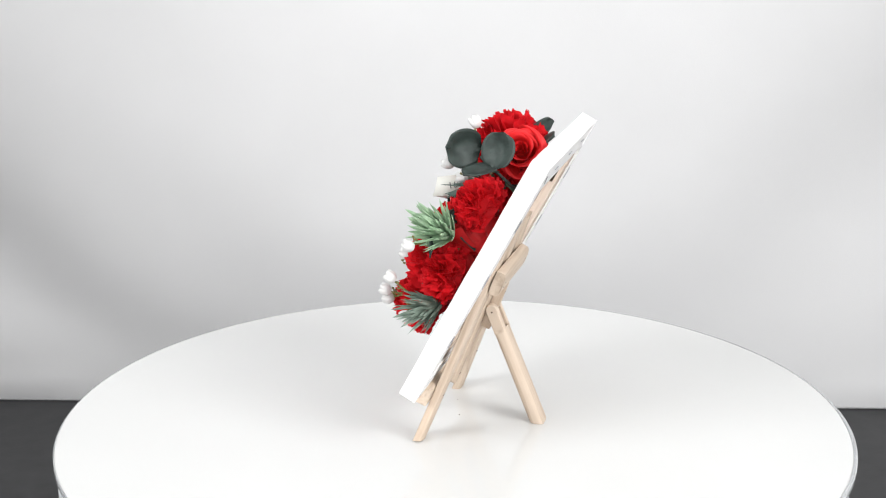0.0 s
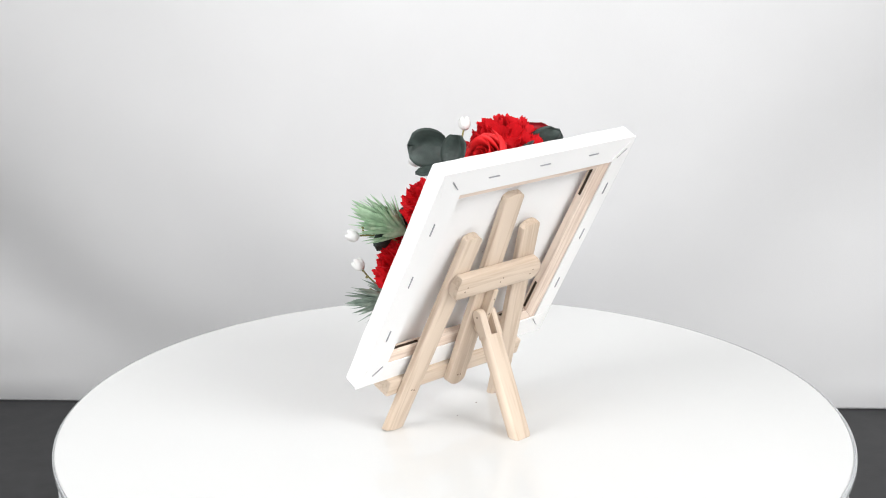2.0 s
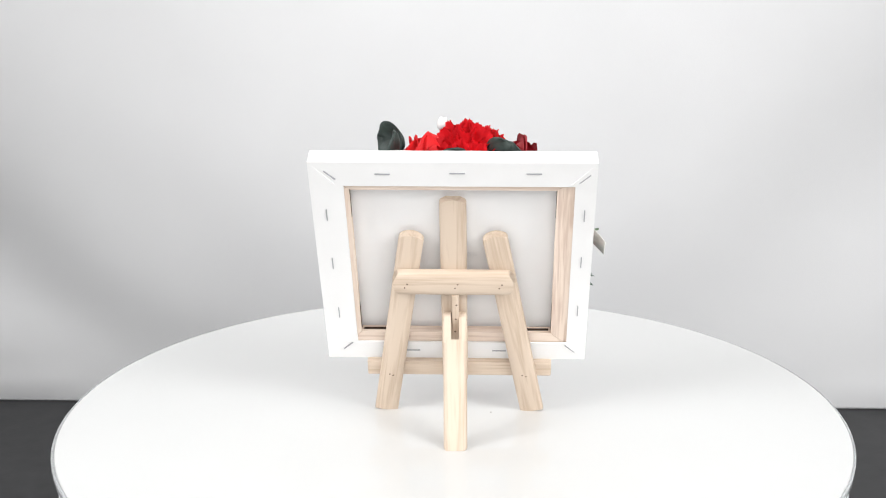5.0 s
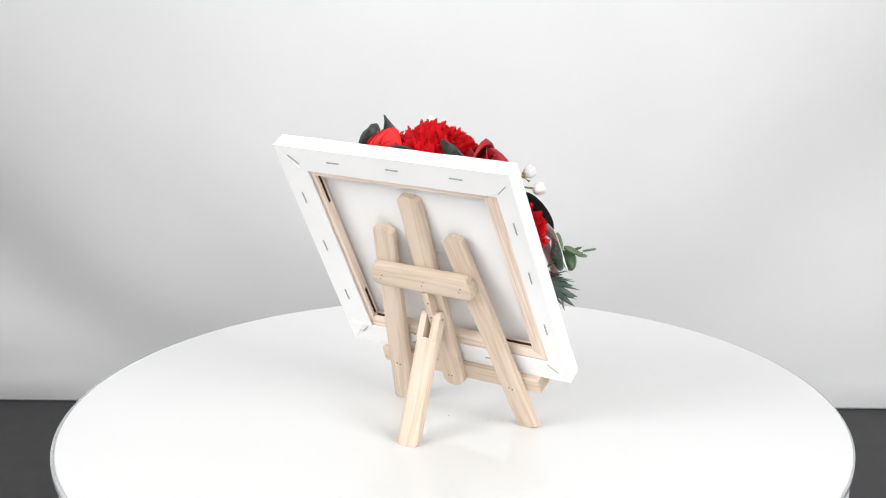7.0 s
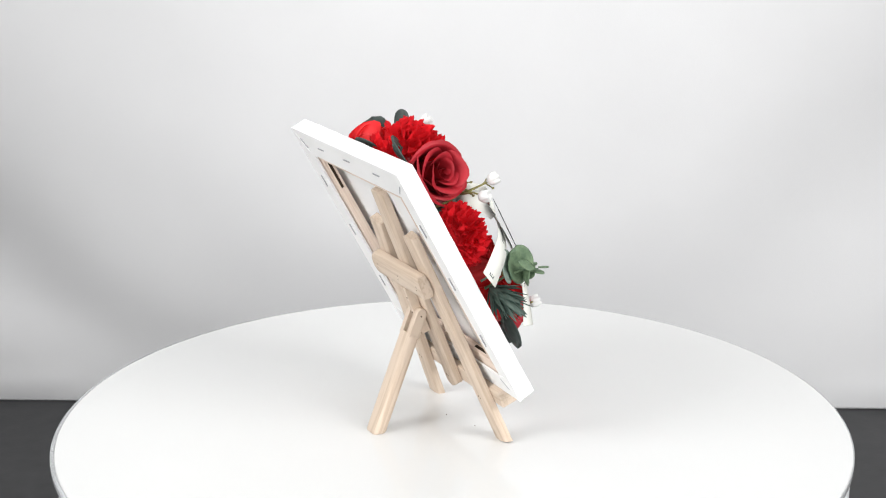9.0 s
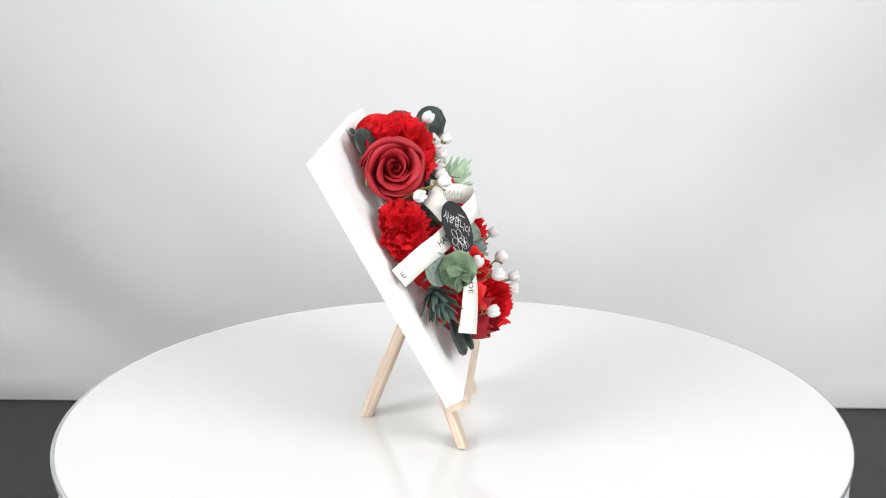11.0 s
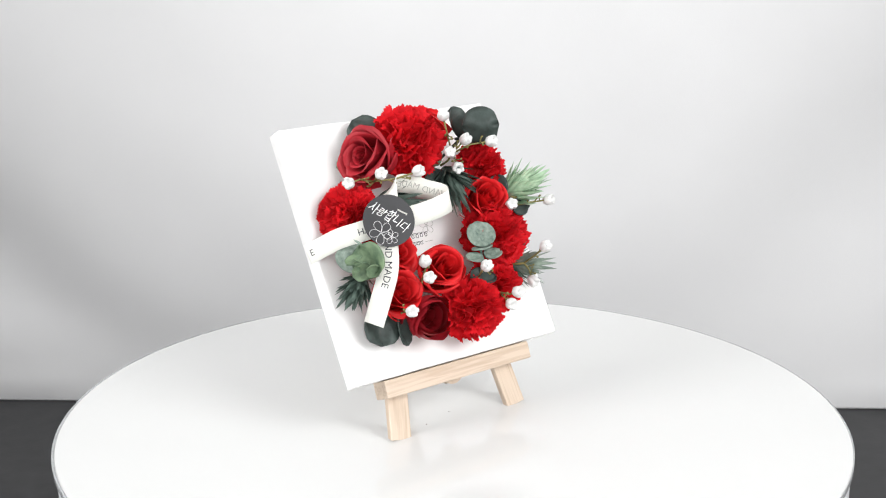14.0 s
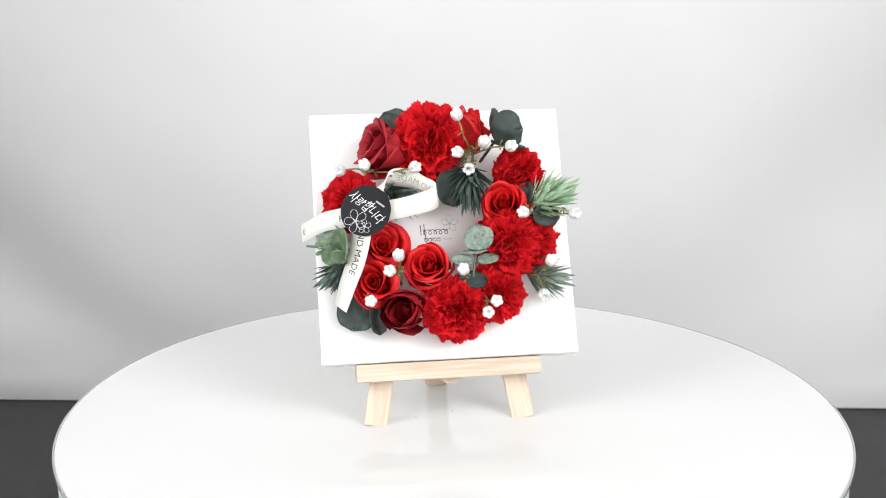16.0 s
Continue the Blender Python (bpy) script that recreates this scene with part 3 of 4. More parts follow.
def flowers():
    for k, (u, v, r, h, ax) in enumerate(CARNATIONS):
        m = at_canvas(u, v, 0.0, ax, k * 1.3)
        part("carnation", keep_out(carnation_mesh(r, h, 10 + k), CANVAS.inverted() @ m), None, FLORAL, "bright red ruffled carnation", m)
    for k, (u, v, hb, r, h, ax, op, dark) in enumerate(ROSES):
        m = M_ROSE_D if dark else M_ROSE
        # calyx and heart hold the petals
        bm = bmesh.new()
        top = 0.6 if op < 0.6 else 1.0
        prof = [(0.02, -0.02), (0.42, 0.02), (0.52, 0.18 * top), (0.40, 0.42 * top), (0.02, 0.60 * top)]
        grid(bm, len(prof), 16, lambda i, j: Vector((prof[i][0] * r * math.cos(j * math.pi / 8), prof[i][0] * r * math.sin(j * math.pi / 8), prof[i][1] * h)), closed=True)
        at = at_canvas(u, v, hb, ax, k * 0.9)
        local = CANVAS.inverted() @ at
        rose = part("rose", keep_out(mesh_of("rose", bm, m), local), None, FLORAL, "dark wine-red rose" if dark else "bright red rose", at)
        for li, pb in rose_petals(r, h, 40 + k, op, 0.72 if op < 0.6 else 1.0):
            part("petal", keep_out(mesh_of("petal", pb, m), local), None, rose)


flowers()


# ---- leaves and sprigs ----
def leaf_bm(w, l, cup=0.25, notch=0.0, seed=0):
    """A round leaf with a stalk end at the origin, growing along y, cupped towards z, with a rib and a thin edge."""
    bm = bmesh.new()
    rnd = random.Random(seed)
    rows, cols = 11, 11
    ph = rnd.uniform(0, 6.28)

    def f(i, j, off=0.0):
        s = i / (rows - 1)
        q = j / (cols - 1) * 2 - 1
        wid = w * math.sqrt(max(0.0, 1 - (2 * s - 1) ** 2)) ** 0.85 + 0.0002
        y = l * s - notch * l * max(0, 1 - abs(q) * 3) * max(0, s - 0.7) * 2
        x = wid * q
        z = cup * w * ((x / w) ** 2 + 0.7 * (2 * s - 1) ** 2) - 0.03 * w * (1 - abs(q)) ** 4
        z += 0.06 * w * math.sin(5 * q + ph + 3 * s)
        return Vector((x, y, z + off))

    t = 0.00045
    a = grid(bm, rows, cols, lambda i, j: f(i, j, t))
    b = grid(bm, rows, cols, lambda i, j: f(i, j, -t))
    ring = [(0, j) for j in range(cols)] + [(i, cols - 1) for i in range(1, rows)] + [(rows - 1, j) for j in range(cols - 2, -1, -1)] + [(i, 0) for i in range(rows - 2, 0, -1)]
    for (i, j), (k, m) in zip(ring, ring[1:] + ring[:1]):
        bm.faces.new((a[i][j], a[k][m], b[k][m], b[i][j]))
    return bm


def sprig(name, label, stem_pts, stem_r, leaves, material, stem_material=None, leaf_label=""):
    """A stem with its leaves. leaves: centre, normal, growth direction, half width, length, cup, notch."""
    bm = bmesh.new()
    tube(bm, stem_pts, stem_r, 6)
    s = part(name, bm, stem_material or material, FLORAL, label, CANVAS)
    for k, (c, nrm, al, w, l, cup, notch) in enumerate(leaves):
        m = frame_of(nrm, al)
        m.translation = Vector(c) - (m.to_3x3() @ Vector((0, l / 2, 0)))
        part("leaf", keep_out(mesh_of("leaf", leaf_bm(w, l, cup, notch, k + len(name)), material), m), None, s, leaf_label, m)
    return s


def greenery():
    sprig("eucalyptus_sprig", "dark grey-green eucalyptus sprig", [(0.030, 0.140, 0.004), (0.036, 0.146, 0.022), (0.039, 0.150, 0.034)], 0.0011,
          [((0.0395, 0.1485, 0.0485), (0.71, 0.33, -0.62), (0.50, -0.30, 0.75), 0.0130, 0.0265, 0.48, 0.30),
           ((0.0365, 0.1595, 0.0250), (0.95, 0.15, 0.15), (-0.20, 1, 0.25), 0.0110, 0.0240, 0.50, 0.0),
           ((0.0460, 0.1430, 0.0285), (0.15, 0.88, 0.45), (0.75, -0.2, 0.55), 0.0085, 0.0270, 0.25, 0.0)], M_EUCA)
    sprig("green_leaf", "small fresh green leaf beside the carnation", [(0.010, 0.132, 0.006), (0.011, 0.135, 0.014)], 0.0008,
          [((0.0130, 0.1390, 0.0220), (-0.2, 0.2, 1), (0.5, 1, 0.1), 0.0055, 0.0170, 0.3, 0.0)], M_GREEN, M_GREEN)
    sprig("green_leaf", "small fresh green leaf under the dark rose", [(-0.040, 0.146, 0.003), (-0.046, 0.146, 0.006)], 0.0008,
          [((-0.0520, 0.1470, 0.0080), (-0.4, -0.3, 1), (-1, -0.2, 0.1), 0.0050, 0.0120, 0.3, 0.0)], M_GREEN, M_GREEN)
    sprig("eucalyptus_leaf", "dark narrow leaf between the flowers", [(0.012, 0.050, 0.006), (0.013, 0.049, 0.018)], 0.0008,
          [((0.0140, 0.0470, 0.0310), (-0.1, 0.5, 1), (1, -0.3, 0), 0.0070, 0.0200, 0.3, 0.0)], M_EUCA)
    sprig("eucalyptus_sprig", "dark eucalyptus leaves behind the carnation", [(-0.018, 0.150, 0.004), (-0.022, 0.158, 0.010)], 0.001,
          [((-0.0310, 0.1655, 0.0125), (-0.35, 0.1, 0.95), (-0.6, 1, 0.0), 0.0122, 0.0250, 0.25, 0.0),
           ((0.0020, 0.1690, 0.0060), (0.1, 0.5, 0.85), (0.25, 1, 0), 0.0105, 0.0200, 0.2, 0.0)], M_EUCA)
    sprig("eucalyptus_leaf", "large dark eucalyptus leaf lying on the canvas", [(0.006, 0.136, 0.006), (0.005, 0.130, 0.016)], 0.001,
          [((0.0055, 0.1165, 0.0225), (0.2, -0.25, 1), (0.1, -1, 0.15), 0.0125, 0.0280, 0.2, 0.0)], M_EUCA)
    sprig("eucalyptus_sprig", "dark eucalyptus leaves lying low on the canvas", [(-0.050, 0.046, 0.003), (-0.056, 0.040, 0.006)], 0.001,
          [((-0.0650, 0.0330, 0.0100), (-0.1, -0.1, 1), (-0.30, -1, 0), 0.0135, 0.0260, 0.2, 0.22),
           ((-0.0520, 0.0285, 0.0130), (0.35, -0.2, 1), (0.15, -1, 0), 0.0065, 0.0240, 0.5, 0.0)], M_EUCA)
    sprig("eucalyptus_sprig", "dusty grey-green eucalyptus sprig with small round leaves", [(0.014, 0.046, 0.026), (0.0145, 0.056, 0.034), (0.0165, 0.066, 0.036)], 0.0008,
          [((0.0190, 0.0755, 0.0370), (-0.25, 0.2, 0.95), (0.1, 1, 0), 0.0100, 0.0195, 0.15, 0.0),
           ((0.0060, 0.0600, 0.0390), (0.1, 0.6, 0.8), (-1, 0.15, 0.2), 0.0052, 0.0150, 0.2, 0.0),
           ((0.0240, 0.0605, 0.0370), (-0.1, 0.6, 0.8), (1, 0.2, 0.0), 0.0052, 0.0150, 0.2, 0.0),
           ((0.0150, 0.0655, 0.0390), (0, 0.95, 0.4), (0, -0.3, 1), 0.0085, 0.0090, 0.1, 0.0)], M_EUCA_L)
    sprig("eucalyptus_sprig", "dark leaves beside the light green needles", [(0.052, 0.098, 0.006), (0.056, 0.102, 0.018)], 0.001,
          [((0.0560, 0.1080, 0.0280), (-0.6, 0.1, 0.8), (0.1, 1, 0.2), 0.0065, 0.0190, 0.3, 0.0),
           ((0.0680, 0.0920, 0.0290), (0.2, -0.4, 0.9), (1, -0.25, 0), 0.0070, 0.0210, 0.3, 0.0)], M_EUCA)
    sprig("leafy_sprig", "fresh green sprig with one large round leaf", [(-0.066, 0.070, 0.010), (-0.075, 0.073, 0.026), (-0.083, 0.073, 0.035), (-0.0905, 0.0722, 0.0400)], [0.0009, 0.0008, 0.0006, 0.0004],
          [((-0.0735, 0.0745, 0.0345), (-0.92, -0.05, 0.38), (0.25, -1, 0.15), 0.0122, 0.0245, 0.24, 0.0),
           ((-0.0815, 0.0695, 0.0325), (-0.30, -0.50, 0.80), (-0.8, -0.5, 0.1), 0.0060, 0.0140, 0.40, 0.0),
           ((-0.0775, 0.0680, 0.0375), (0.10, -0.70, 0.65), (-0.3, -0.5, 0.7), 0.0048, 0.0115, 0.40, 0.0),
           ((-0.0860, 0.0765, 0.0345), (-0.30, 0.75, 0.55), (-1, 0.3, 0.3), 0.0042, 0.0130, 0.30, 0.0),
           ((-0.0895, 0.0690, 0.0395), (-0.20, 0.80, 0.50), (-0.4, -0.9, 0.2), 0.0020, 0.0070, 0.30, 0.0),
           ((-0.0945, 0.0730, 0.0420), (0.20, 0.80, 0.40), (-0.9, 0.3, 0.5), 0.0011, 0.0090, 0.30, 0.0),
           ((-0.0875, 0.0745, 0.0405), (0.30, 0.60, 0.60), (-0.3, 0.8, 0.3), 0.0012, 0.0070, 0.30, 0.0)], M_GREEN, M_GREEN)
    sprig("eucalyptus_sprig", "dusty grey-green eucalyptus leaf under the ribbon", [(-0.066, 0.076, 0.010), (-0.072, 0.078, 0.020)], 0.0008,
          [((-0.0790, 0.0815, 0.0240), (-0.65, -0.15, 0.75), (-0.6, 0.8, 0.0), 0.0105, 0.0215, 0.22, 0.0)], M_EUCA_L)


def needle_mesh(name, n, length, cone, width, material, seed, core=0.25):
    """A tuft of flat pointed needles from one point, opening along z."""
    rnd = random.Random(seed)
    bm = bmesh.new()
    root = bm.verts.new((0, 0, 0))
    for k in range(n):
        t = (k + 0.5) / n
        el = cone * math.sqrt(t) * rnd.uniform(0.85, 1.1)
        az = k * 2.39996 + rnd.uniform(-0.2, 0.2)
        d = Vector((math.sin(el) * math.cos(az), math.sin(el) * math.sin(az), math.cos(el)))
        ln = length * rnd.uniform(0.78, 1.08) * (1 - 0.25 * t)
        start = Vector((0, 0, length * core * (1 - t) * rnd.uniform(0.7, 1.2)))
        side = d.cross(Vector((0, 0, 1)))
        side = side.normalized() if side.length > 1e-3 else Vector((1, 0, 0))
        nrm = side.cross(d)
        bend = rnd.uniform(-0.05, 0.16)
        prev = None
        for s, w in ((0.08, 0.45), (0.35, 1.0), (0.65, 0.9), (0.88, 0.5), (1.0, 0.04)):
            c = start + d * (ln * s) + nrm * (bend * ln * s * s)
            hw, th = width * w / 2, width * 0.14 * w + 0.00006
            ring = [bm.verts.new(c + side * hw), bm.verts.new(c + nrm * th), bm.verts.new(c - side * hw), bm.verts.new(c - nrm * th)]
            if prev is None:
                for q in range(4):
                    bm.faces.new((root, ring[q], ring[(q + 1) % 4]))
            else:
                for q in range(4):
                    bm.faces.new((prev[q], ring[q], ring[(q + 1) % 4], prev[(q + 1) % 4]))
            prev = ring
        bm.faces.new(prev)
    me = bpy.data.meshes.new(name)
    bm.to_mesh(me)
    bm.free()
    me.materials.append(material)
    return me


def needles():
    for label, base, axis, n, ln, cone, w, m, seed in (
            ("light green pointed succulent-like sprig", (0.0590, 0.1010, 0.0210), (0.85, 0.22, 0.75), 78, 0.0335, 0.85, 0.0040, M_PINE_L, 3),
            ("dusty green pointed sprig", (0.0560, 0.0560, 0.0070), (0.90, -0.35, 0.55), 56, 0.0300, 0.85, 0.0032, M_PINE_M, 4),
            ("dark green pointed sprig", (0.0190, 0.1310, 0.0230), (-0.10, -0.85, 0.35), 44, 0.0330, 1.00, 0.0040, M_PINE_D, 5),
            ("dark green pointed sprig", (-0.0670, 0.0700, 0.0130), (-0.70, -0.60, 0.10), 48, 0.0262, 0.90, 0.0040, M_PINE_D, 6),
            ("dark green pointed sprig under the ribbon", (-0.0420, 0.1180, 0.0180), (0.80, -0.45, 0.35), 40, 0.0290, 1.00, 0.0038, M_PINE_D, 7)):
        at = at_canvas(*base, axis)
        part("needle_sprig", keep_out(needle_mesh("needle_sprig", n, ln, cone, w, m, seed), CANVAS.inverted() @ at), None, FLORAL, label, at)


def bud_mesh():
    """A small white bell flower with five curled lobes."""
    bm = bmesh.new()
    prof = [(0.05, -1.0, 0), (0.55, -0.86, 0.05), (0.90, -0.4, 0.10), (1.02, 0.1, 0.16), (1.00, 0.55, 0.22), (0.92, 0.88, 0.26), (0.74, 1.0, 0.24), (0.50, 0.70, 0.10), (0.05, 0.35, 0)]
    r = 0.0042

    def f(i, j):
        a = j * math.pi / 20
        dent = 1 - abs(math.cos(2.5 * a)) ** 0.7
        rad = prof[i][0] * r * (1 - prof[i][2] * dent)
        return Vector((rad * math.cos(a), rad * math.sin(a), r * (prof[i][1] - (0.9 * prof[i][2] * dent if i > 3 else 0))))

    grid(bm, len(prof), 40, f, closed=True)
    return mesh_of("bud", bm, M_BUD)


def blossoms():
    me = bud_mesh()
    bm = bmesh.new()
    bmesh.ops.create_uvsphere(bm, u_segments=6, v_segments=5, radius=0.0008)
    knob_me = mesh_of("knob", bm, M_STEM)
    rnd = random.Random(8)
    groups = [((-0.046, 0.128, 0.012), [(-0.0728, 0.1270, 0.0363), (-0.0573, 0.1259, 0.0520), (-0.0230, 0.1248, 0.0461)]),
              ((0.020, 0.133, 0.018), [(0.0082, 0.1591, 0.0516), (0.0262, 0.1418, 0.0445), (0.0075, 0.1341, 0.0473), (0.0439, 0.1366, 0.0495), (0.0155, 0.1243, 0.0403)]),
              ((0.058, 0.095, 0.014), [(0.0503, 0.0914, 0.0424), (0.0859, 0.0894, 0.0409)]),
              ((-0.034, 0.050, 0.018), [(-0.0372, 0.0647, 0.0414), (-0.0447, 0.0526, 0.0509)]),
              ((0.010, 0.043, 0.018), [(0.0047, 0.0516, 0.0502)]),
              ((0.020, 0.043, 0.020), [(0.0255, 0.0298, 0.0480), (0.0201, 0.0234, 0.0440)]),
              ((0.054, 0.056, 0.012), [(0.0660, 0.0566, 0.0439), (0.0635, 0.0377, 0.0229)]),
              ((-0.054, 0.040, 0.012), [(-0.0574, 0.0353, 0.0385)])]
    for base, tips in groups:
        b = Vector(base)
        mid = sum((Vector(t) for t in tips), Vector()) / len(tips) * 0.55 + b * 0.45
        bm = bmesh.new()
        tube(bm, [b, (b + mid) / 2 + Vector((0.001, -0.001, 0)), mid], [0.0009, 0.0008, 0.0007], 6)
        knobs = []
        for t in tips:
            t = Vector(t)
            bend = Vector((rnd.uniform(-1, 1), rnd.uniform(-1, 1), 0.5)) * 0.002
            tube(bm, [mid, mid.lerp(t, 0.5) + bend, t], [0.0007, 0.0006, 0.0007], 6)
            for _ in range(3):
                p = mid.lerp(t, rnd.uniform(0.3, 0.75)) + bend
                q = p + Vector((rnd.uniform(-1, 1), rnd.uniform(-1, 1), rnd.uniform(0.2, 1))).normalized() * rnd.uniform(0.003, 0.006)
                tube(bm, [p, p.lerp(q, 0.5) + bend * 0.1, q], [0.0005, 0.0004, 0.0004], 5)
                knobs.append(q)
        s = part("blossom_sprig", bm, M_STEM, FLORAL, "olive stem with small white bell flowers", CANVAS)
        for q in knobs:
            part("knob", knob_me, None, s, at=Matrix.Translation(q) @ Matrix.Diagonal((1, 1, 1.3, 1)))
        for t in tips:
            t = Vector(t)
            ax = ((t - mid).normalized() + Vector((-0.25, -0.1, 1.0)) * 0.9).normalized()
            part("bud", me, None, s, "white bell-shaped bud", Matrix.Translation(t) @ ax.to_track_quat("Z", "Y").to_matrix().to_4x4() @ Matrix.Rotation(rnd.uniform(0, 6), 4, "Z"))


greenery()
needles()
blossoms()


# ---- ribbon, sticker and print ----
def spline(pts, n):
    """A smooth line through the points."""
    pts = [Vector(p) for p in pts]
    out = []
    for k in range(n):
        t = k / (n - 1) * (len(pts) - 1)
        i = min(int(t), len(pts) - 2)
        f = t - i
        p0, p1, p2, p3 = pts[max(i - 1, 0)], pts[i], pts[i + 1], pts[min(i + 2, len(pts) - 1)]
        out.append(0.5 * ((2 * p1) + (p2 - p0) * f + (2 * p0 - 5 * p1 + 4 * p2 - p3) * f * f + (3 * p1 - p0 - 3 * p2 + p3) * f ** 3))
    return out


class Strip:
    """A ribbon along a line, with its width direction given at the same points."""

    def __init__(self, pts, widths, width):
        self.c = spline(pts, 90)
        self.w = [w.normalized() for w in spline(widths, 90)]
        self.width = width
        self.s = [0.0]
        for a, b in zip(self.c, self.c[1:]):
            self.s.append(self.s[-1] + (b - a).length)

    def at(self, s, q, off=0.0):
        """The place s metres along and q metres across, lifted by off."""
        i = 0
        while i < len(self.s) - 2 and self.s[i + 1] < s:
            i += 1
        f = (s - self.s[i]) / max(self.s[i + 1] - self.s[i], 1e-9)
        c, w = self.c[i].lerp(self.c[i + 1], f), self.w[i].lerp(self.w[i + 1], f).normalized()
        t = (self.c[i + 1] - self.c[i]).normalized()
        w = (w - t * w.dot(t)).normalized()
        return c + w * q + t.cross(w) * off

    def bm(self):
        bm = bmesh.new()
        n, L = 80, self.s[-1]
        top = grid(bm, n, 3, lambda i, j: self.at(L * i / (n - 1), (j - 1) * self.width / 2, 0.00018))
        low = grid(bm, n, 3, lambda i, j: self.at(L * i / (n - 1), (j - 1) * self.width / 2, -0.00018))
        for i in range(n - 1):
            for j in (0, 2):
                bm.faces.new((top[i][j], top[i + 1][j], low[i + 1][j], low[i][j]))
        for i in (0, n - 1):
            for j in (0, 1):
                bm.faces.new((top[i][j], top[i][j + 1], low[i][j + 1], low[i][j]))
        return bm


def letters(text, size, bold=0.0):
    """Text as a flat mesh in the built-in font, its left end at the origin; gives the mesh and its width."""
    cu = bpy.data.curves.new("lettering", "FONT")
    cu.body, cu.size, cu.resolution_u, cu.offset = text, size, 3, bold
    ob = new("lettering_source", cu)
    bpy.context.view_layer.update()
    me = bpy.data.meshes.new_from_object(ob.evaluated_get(bpy.context.evaluated_depsgraph_get()))
    bpy.data.objects.remove(ob)
    xs = [v.co.x for v in me.vertices] or [0.0]
    return me, max(xs)


def print_on(strip, text, size, start, q, parent, material, flip=False, off=0.00035, rot=False):
    """Lettering that follows a ribbon from start, its baseline q across."""
    me, width = letters(text, size)
    for v in me.vertices:
        x, y = v.co.x, v.co.y
        if rot:
            x, y = -x, -y
        v.co = strip.at(start + (-x if flip else x), q + y, off)
    me.materials.clear()
    me.materials.append(material)
    return part("lettering", me, None, parent, "dark grey printed lettering")


def ribbon():
    w = 0.0136
    tail_l = Strip([(-0.0995, 0.0915, 0.0050), (-0.0955, 0.0925, 0.0110), (-0.0850, 0.0945, 0.0240), (-0.0735, 0.0945, 0.0330), (-0.0570, 0.0950, 0.0418)],
                   [(0.15, 1, 0.1), (0.12, 1, 0.1), (0.05, 1, 0.05), (0, 1, 0.05), (0, 1, 0)], w)
    loop = Strip([(-0.0560, 0.0950, 0.0425), (-0.0453, 0.0955, 0.0450), (-0.0344, 0.0955, 0.0500), (-0.0225, 0.0965, 0.0565), (-0.0130, 0.0995, 0.0565), (-0.0095, 0.1055, 0.0495),
                  (-0.0160, 0.1130, 0.0400), (-0.0250, 0.1195, 0.0360), (-0.0380, 0.1210, 0.0360), (-0.0470, 0.1140, 0.0390), (-0.0540, 0.1020, 0.0415)],
                 [(0, 1, 0), (-0.05, 1, 0), (-0.05, 1, 0.05), (-0.1, 1, 0.15), (-0.1, 0.95, 0.3), (-0.15, 0.9, 0.4), (-0.1, 0.85, 0.5), (0.0, 0.75, 0.6), (0.35, 0.6, 0.6), (0.7, 0.4, 0.5), (0.9, 0.2, 0.4)], w)
    tail_d = Strip([(-0.0590, 0.0930, 0.0412), (-0.0615, 0.0785, 0.0405), (-0.0655, 0.0636, 0.0375), (-0.0715, 0.0490, 0.0300), (-0.0768, 0.0348, 0.0208)],
                   [(1, 0.1, 0.42), (1, -0.2, 0.45), (0.9, -0.3, 0.5), (0.75, -0.4, 0.6), (0.6, -0.45, 0.75)], w)
    r = part("ribbon", tail_l.bm(), M_RIBBON, FLORAL, "cream cotton ribbon tied in a loop, printed in grey", CANVAS)
    part("ribbon_loop", loop.bm(), M_RIBBON, r)
    part("ribbon_tail", tail_d.bm(), M_RIBBON, r)
    sz = 0.0062
    h = sz * 0.35
    print_on(tail_l, "E", sz, 0.0022, -h, r, M_INK, off=0.00035)
    print_on(tail_l, "HAND", sz, 0.0370, -h, r, M_INK, off=0.00035)
    print_on(tail_d, "ND MADE", sz * 1.06, 0.0110, -h, r, M_INK, off=0.00035)
    print_on(loop, "HAND MADE", sz, 0.0560, -h, r, M_INK_L, off=-0.00035)
    print_on(loop, "HAND MADE", sz, 0.0580, -h, r, M_INK, off=0.00035)


def bar(parent, lo, hi, material, m, name="printed_bar", z=0.0):
    bm = bmesh.new()
    box(bm, (lo[0], lo[1], z), (hi[0], hi[1], z + 0.00025))
    return part(name, bm, material, parent, at=m, smooth=False)


def outline_flower(bm, cx, cy, r, n, turn, thick, z):
    """A line drawing of a blossom: open petal loops round a centre."""
    for k in range(n):
        a = turn + 2 * math.pi * k / n
        pts = []
        for j in range(17):
            t = j / 16 * 2 * math.pi
            px, py = r * (0.52 - 0.48 * math.cos(t)), r * 0.30 * math.sin(t) * (1 - 0.35 * math.cos(t))
            pts.append((cx + px * math.cos(a) - py * math.sin(a), cy + px * math.sin(a) + py * math.cos(a), z))
        tube(bm, pts, thick, 4)


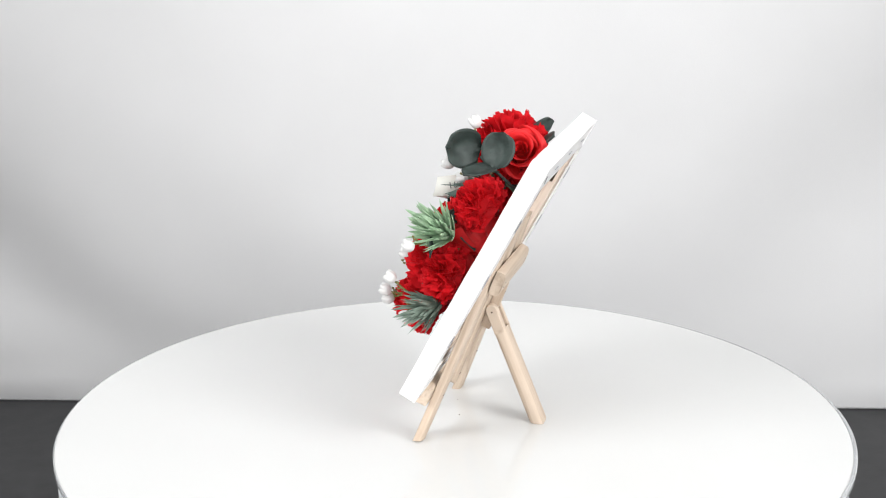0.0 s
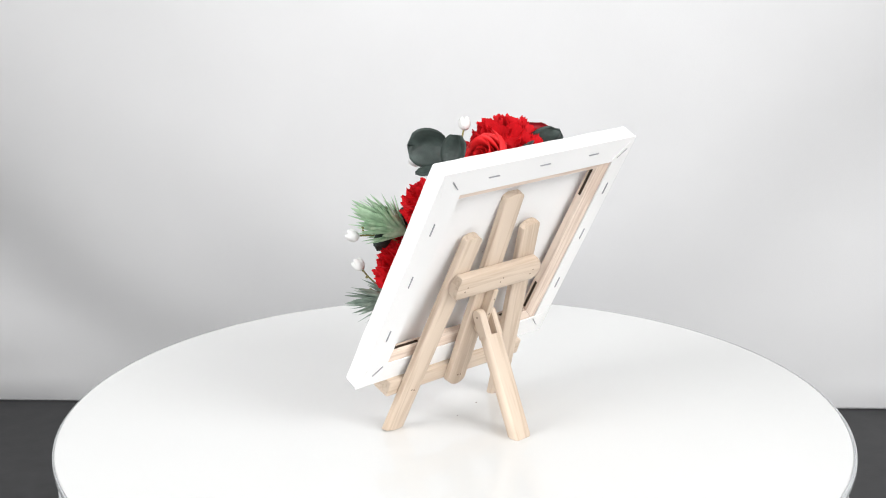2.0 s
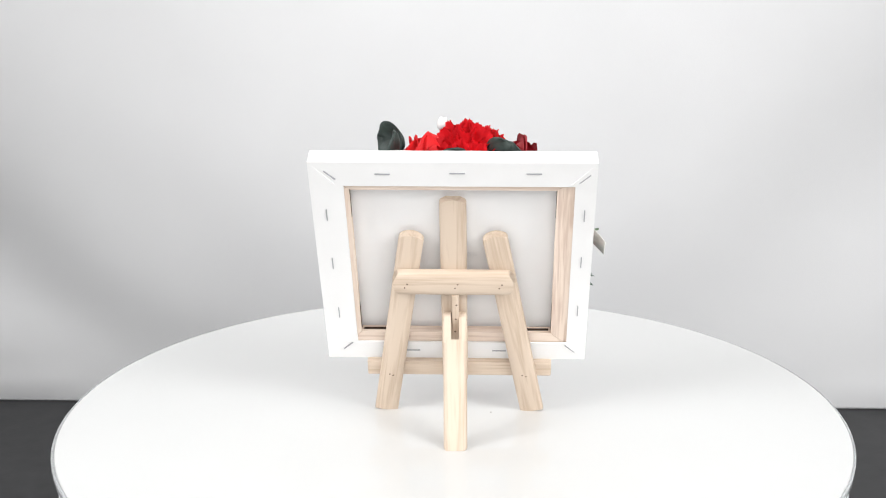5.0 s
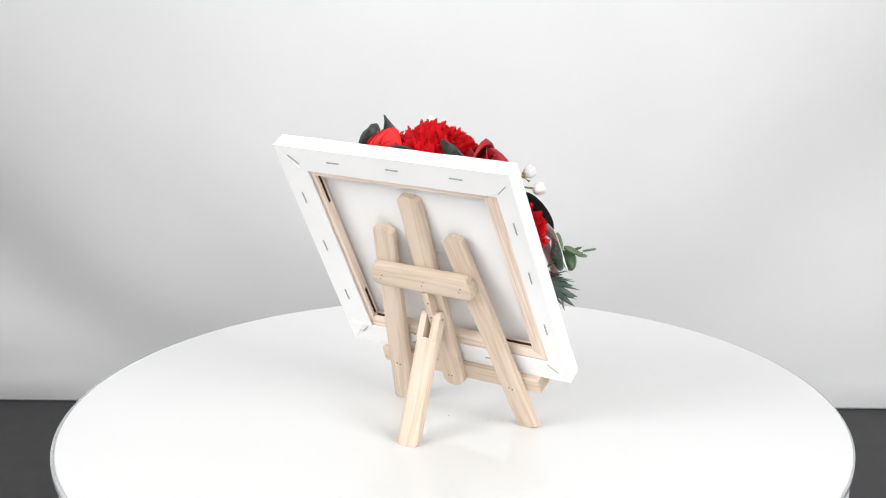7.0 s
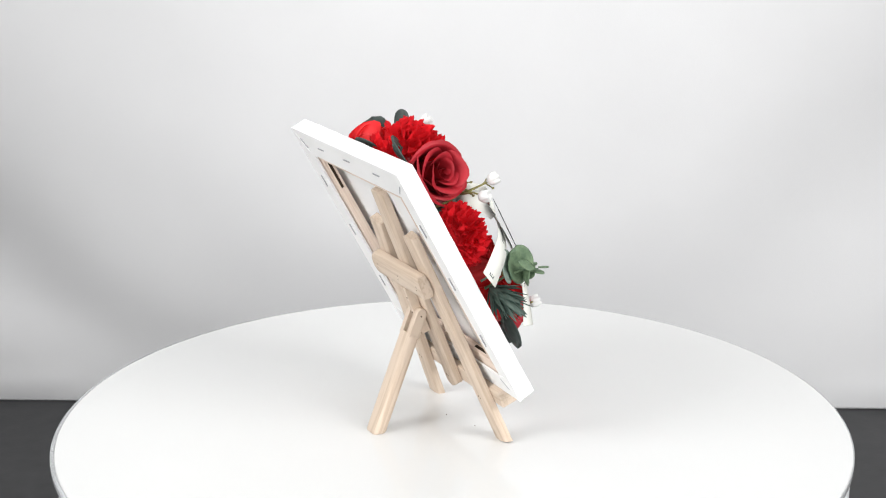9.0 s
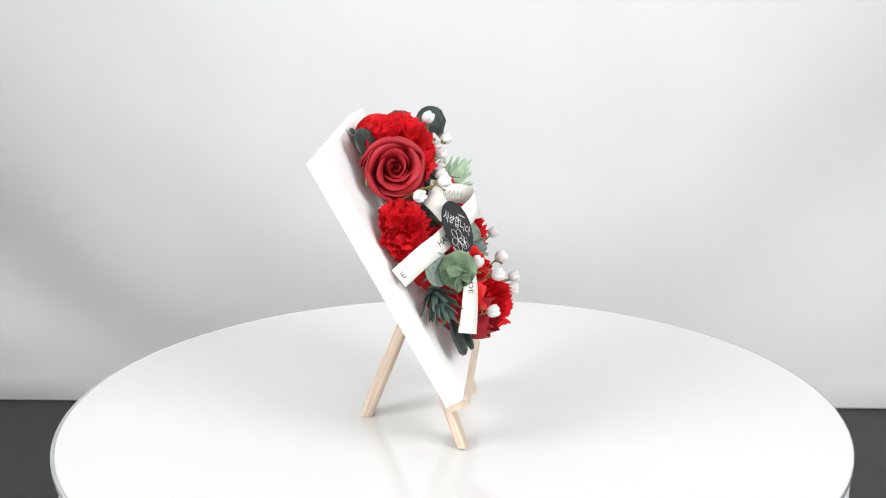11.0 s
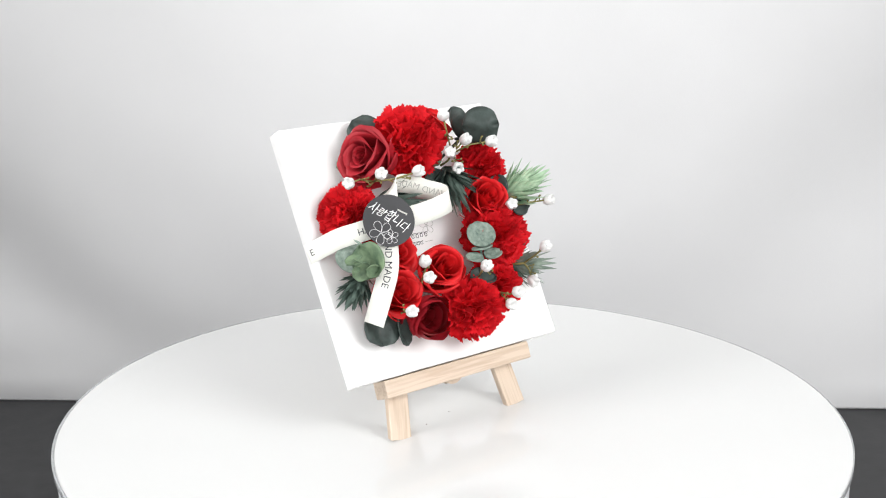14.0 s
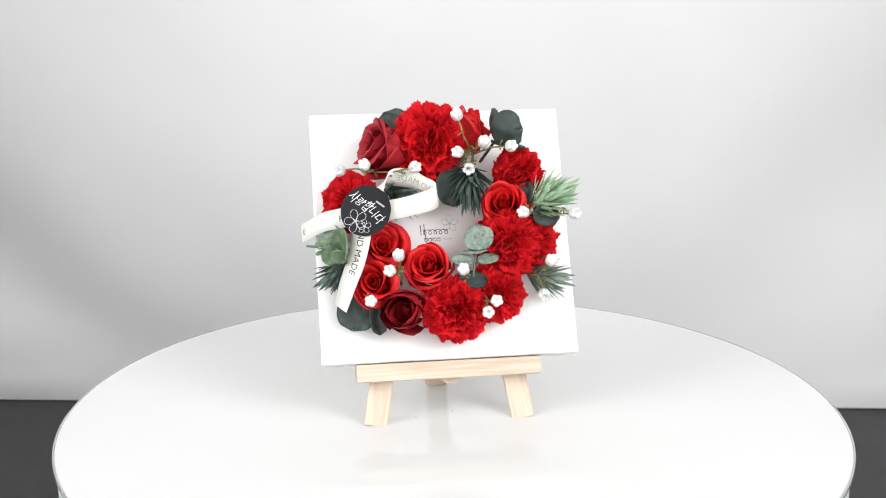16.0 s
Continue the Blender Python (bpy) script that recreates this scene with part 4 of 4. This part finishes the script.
def sticker():
    r = 0.0174
    m = frame_of((-0.33, -0.03, 0.94), (0, 1, 0))
    m.translation = (-0.0578, 0.0958, 0.0455)
    bm = bmesh.new()
    disc(bm, r, -0.0003, 0.0, 72)
    s = part("sticker", bm, M_STICKER, FLORAL, "round matt black paper sticker with white handwriting", CANVAS @ m, smooth=False)
    me, width = letters("사랑합니다", 0.0092, -0.00004)
    xs = [v.co.x for v in me.vertices]
    ys = [v.co.y for v in me.vertices]
    k = 1.66 * r / (max(xs) - min(xs))
    for v in me.vertices:
        lx, ly = (v.co.x - (max(xs) + min(xs)) / 2) * k, (v.co.y - (max(ys) + min(ys)) / 2) * k * 1.35
        # a brushed hand: slanted strokes on a wavy line
        v.co = Vector((lx + 0.22 * ly + 0.0003 * math.sin(ly * 900), ly * (1 + 0.22 * math.sin(lx * 420 + 0.8)) + 0.0007 * math.sin(lx * 300 + 1.0), 0))
    me.materials.clear()
    me.materials.append(M_WHITE_INK)
    part("lettering", me, None, s, "white handwritten lettering", Matrix.Translation((0.08 * r, 0.14 * r, 0.0003)) @ Matrix.Rotation(radians(-47), 4, "Z"))
    bm = bmesh.new()
    outline_flower(bm, -0.42 * r, -0.36 * r, 0.46 * r, 5, 0.5, 0.00013, 0.0002)
    outline_flower(bm, -0.10 * r, -0.62 * r, 0.28 * r, 5, 0.2, 0.00011, 0.0002)
    part("blossom_drawing", bm, M_WHITE_INK, s, "thin white line drawing of blossoms")
    bar(s, (-0.2 * r, -0.03 * r), (0.2 * r, 0.03 * r), M_INK_L, Matrix.Translation((0.60 * r, 0.18 * r, 0.0)) @ Matrix.Rotation(radians(-41), 4, "Z"), z=0.0001)


def canvas_print():
    # two rows of a cursive mark, as plain loops
    for x0, x1, y, amp, loops, thick, ink in ((-0.0150, 0.0040, 0.0905, 0.0017, 5, 0.00024, M_INK), (-0.0140, -0.0020, 0.0850, 0.0012, 4, 0.00018, M_INK)):
        bm = bmesh.new()
        n = loops * 12
        tube(bm, [(x0 + (x1 - x0) * k / n + 0.0019 * math.sin(2 * math.pi * loops * k / n), y + amp * math.cos(2 * math.pi * loops * k / n), 0.0002) for k in range(n + 1)], thick, 4)
        part("cursive_mark", bm, ink, FLORAL, "dark grey cursive mark", CANVAS)
    for x, y0, y1 in ((-0.0160, 0.0880, 0.0958), (-0.0135, 0.0885, 0.0965), (-0.0128, 0.0830, 0.0885)):
        bar(FLORAL, (x, y0), (x + 0.0005, y1), M_INK, CANVAS, z=0.0001)
    bar(FLORAL, (0.0000, 0.0849), (0.0060, 0.0852), M_INK_L, CANVAS, z=0.0001)
    bm = bmesh.new()
    outline_flower(bm, 0.0052, 0.0962, 0.0062, 5, 0.3, 0.00014, 0.0002)
    part("blossom_drawing", bm, M_INK_L, FLORAL, "thin grey line drawing of a blossom", CANVAS)


ribbon()
sticker()
canvas_print()


def motions():
    """The table turns steadily, and carries the easel and the canvas with it."""
    rate, start = -15.394, -104.91
    times = [0.5 * k for k in range(33)]
    walk(TABLE, [(t, pose(0, 0, 0, 0, 0, rate * t)) for t in times])
    walk(EASEL_THING, [(t, pose(0, 0, 0, 0, 0, start + rate * t)) for t in times])
    walk(FLORAL, [(t, pose(0, 0, 0, 0, 0, start + rate * t)) for t in times])


motions()
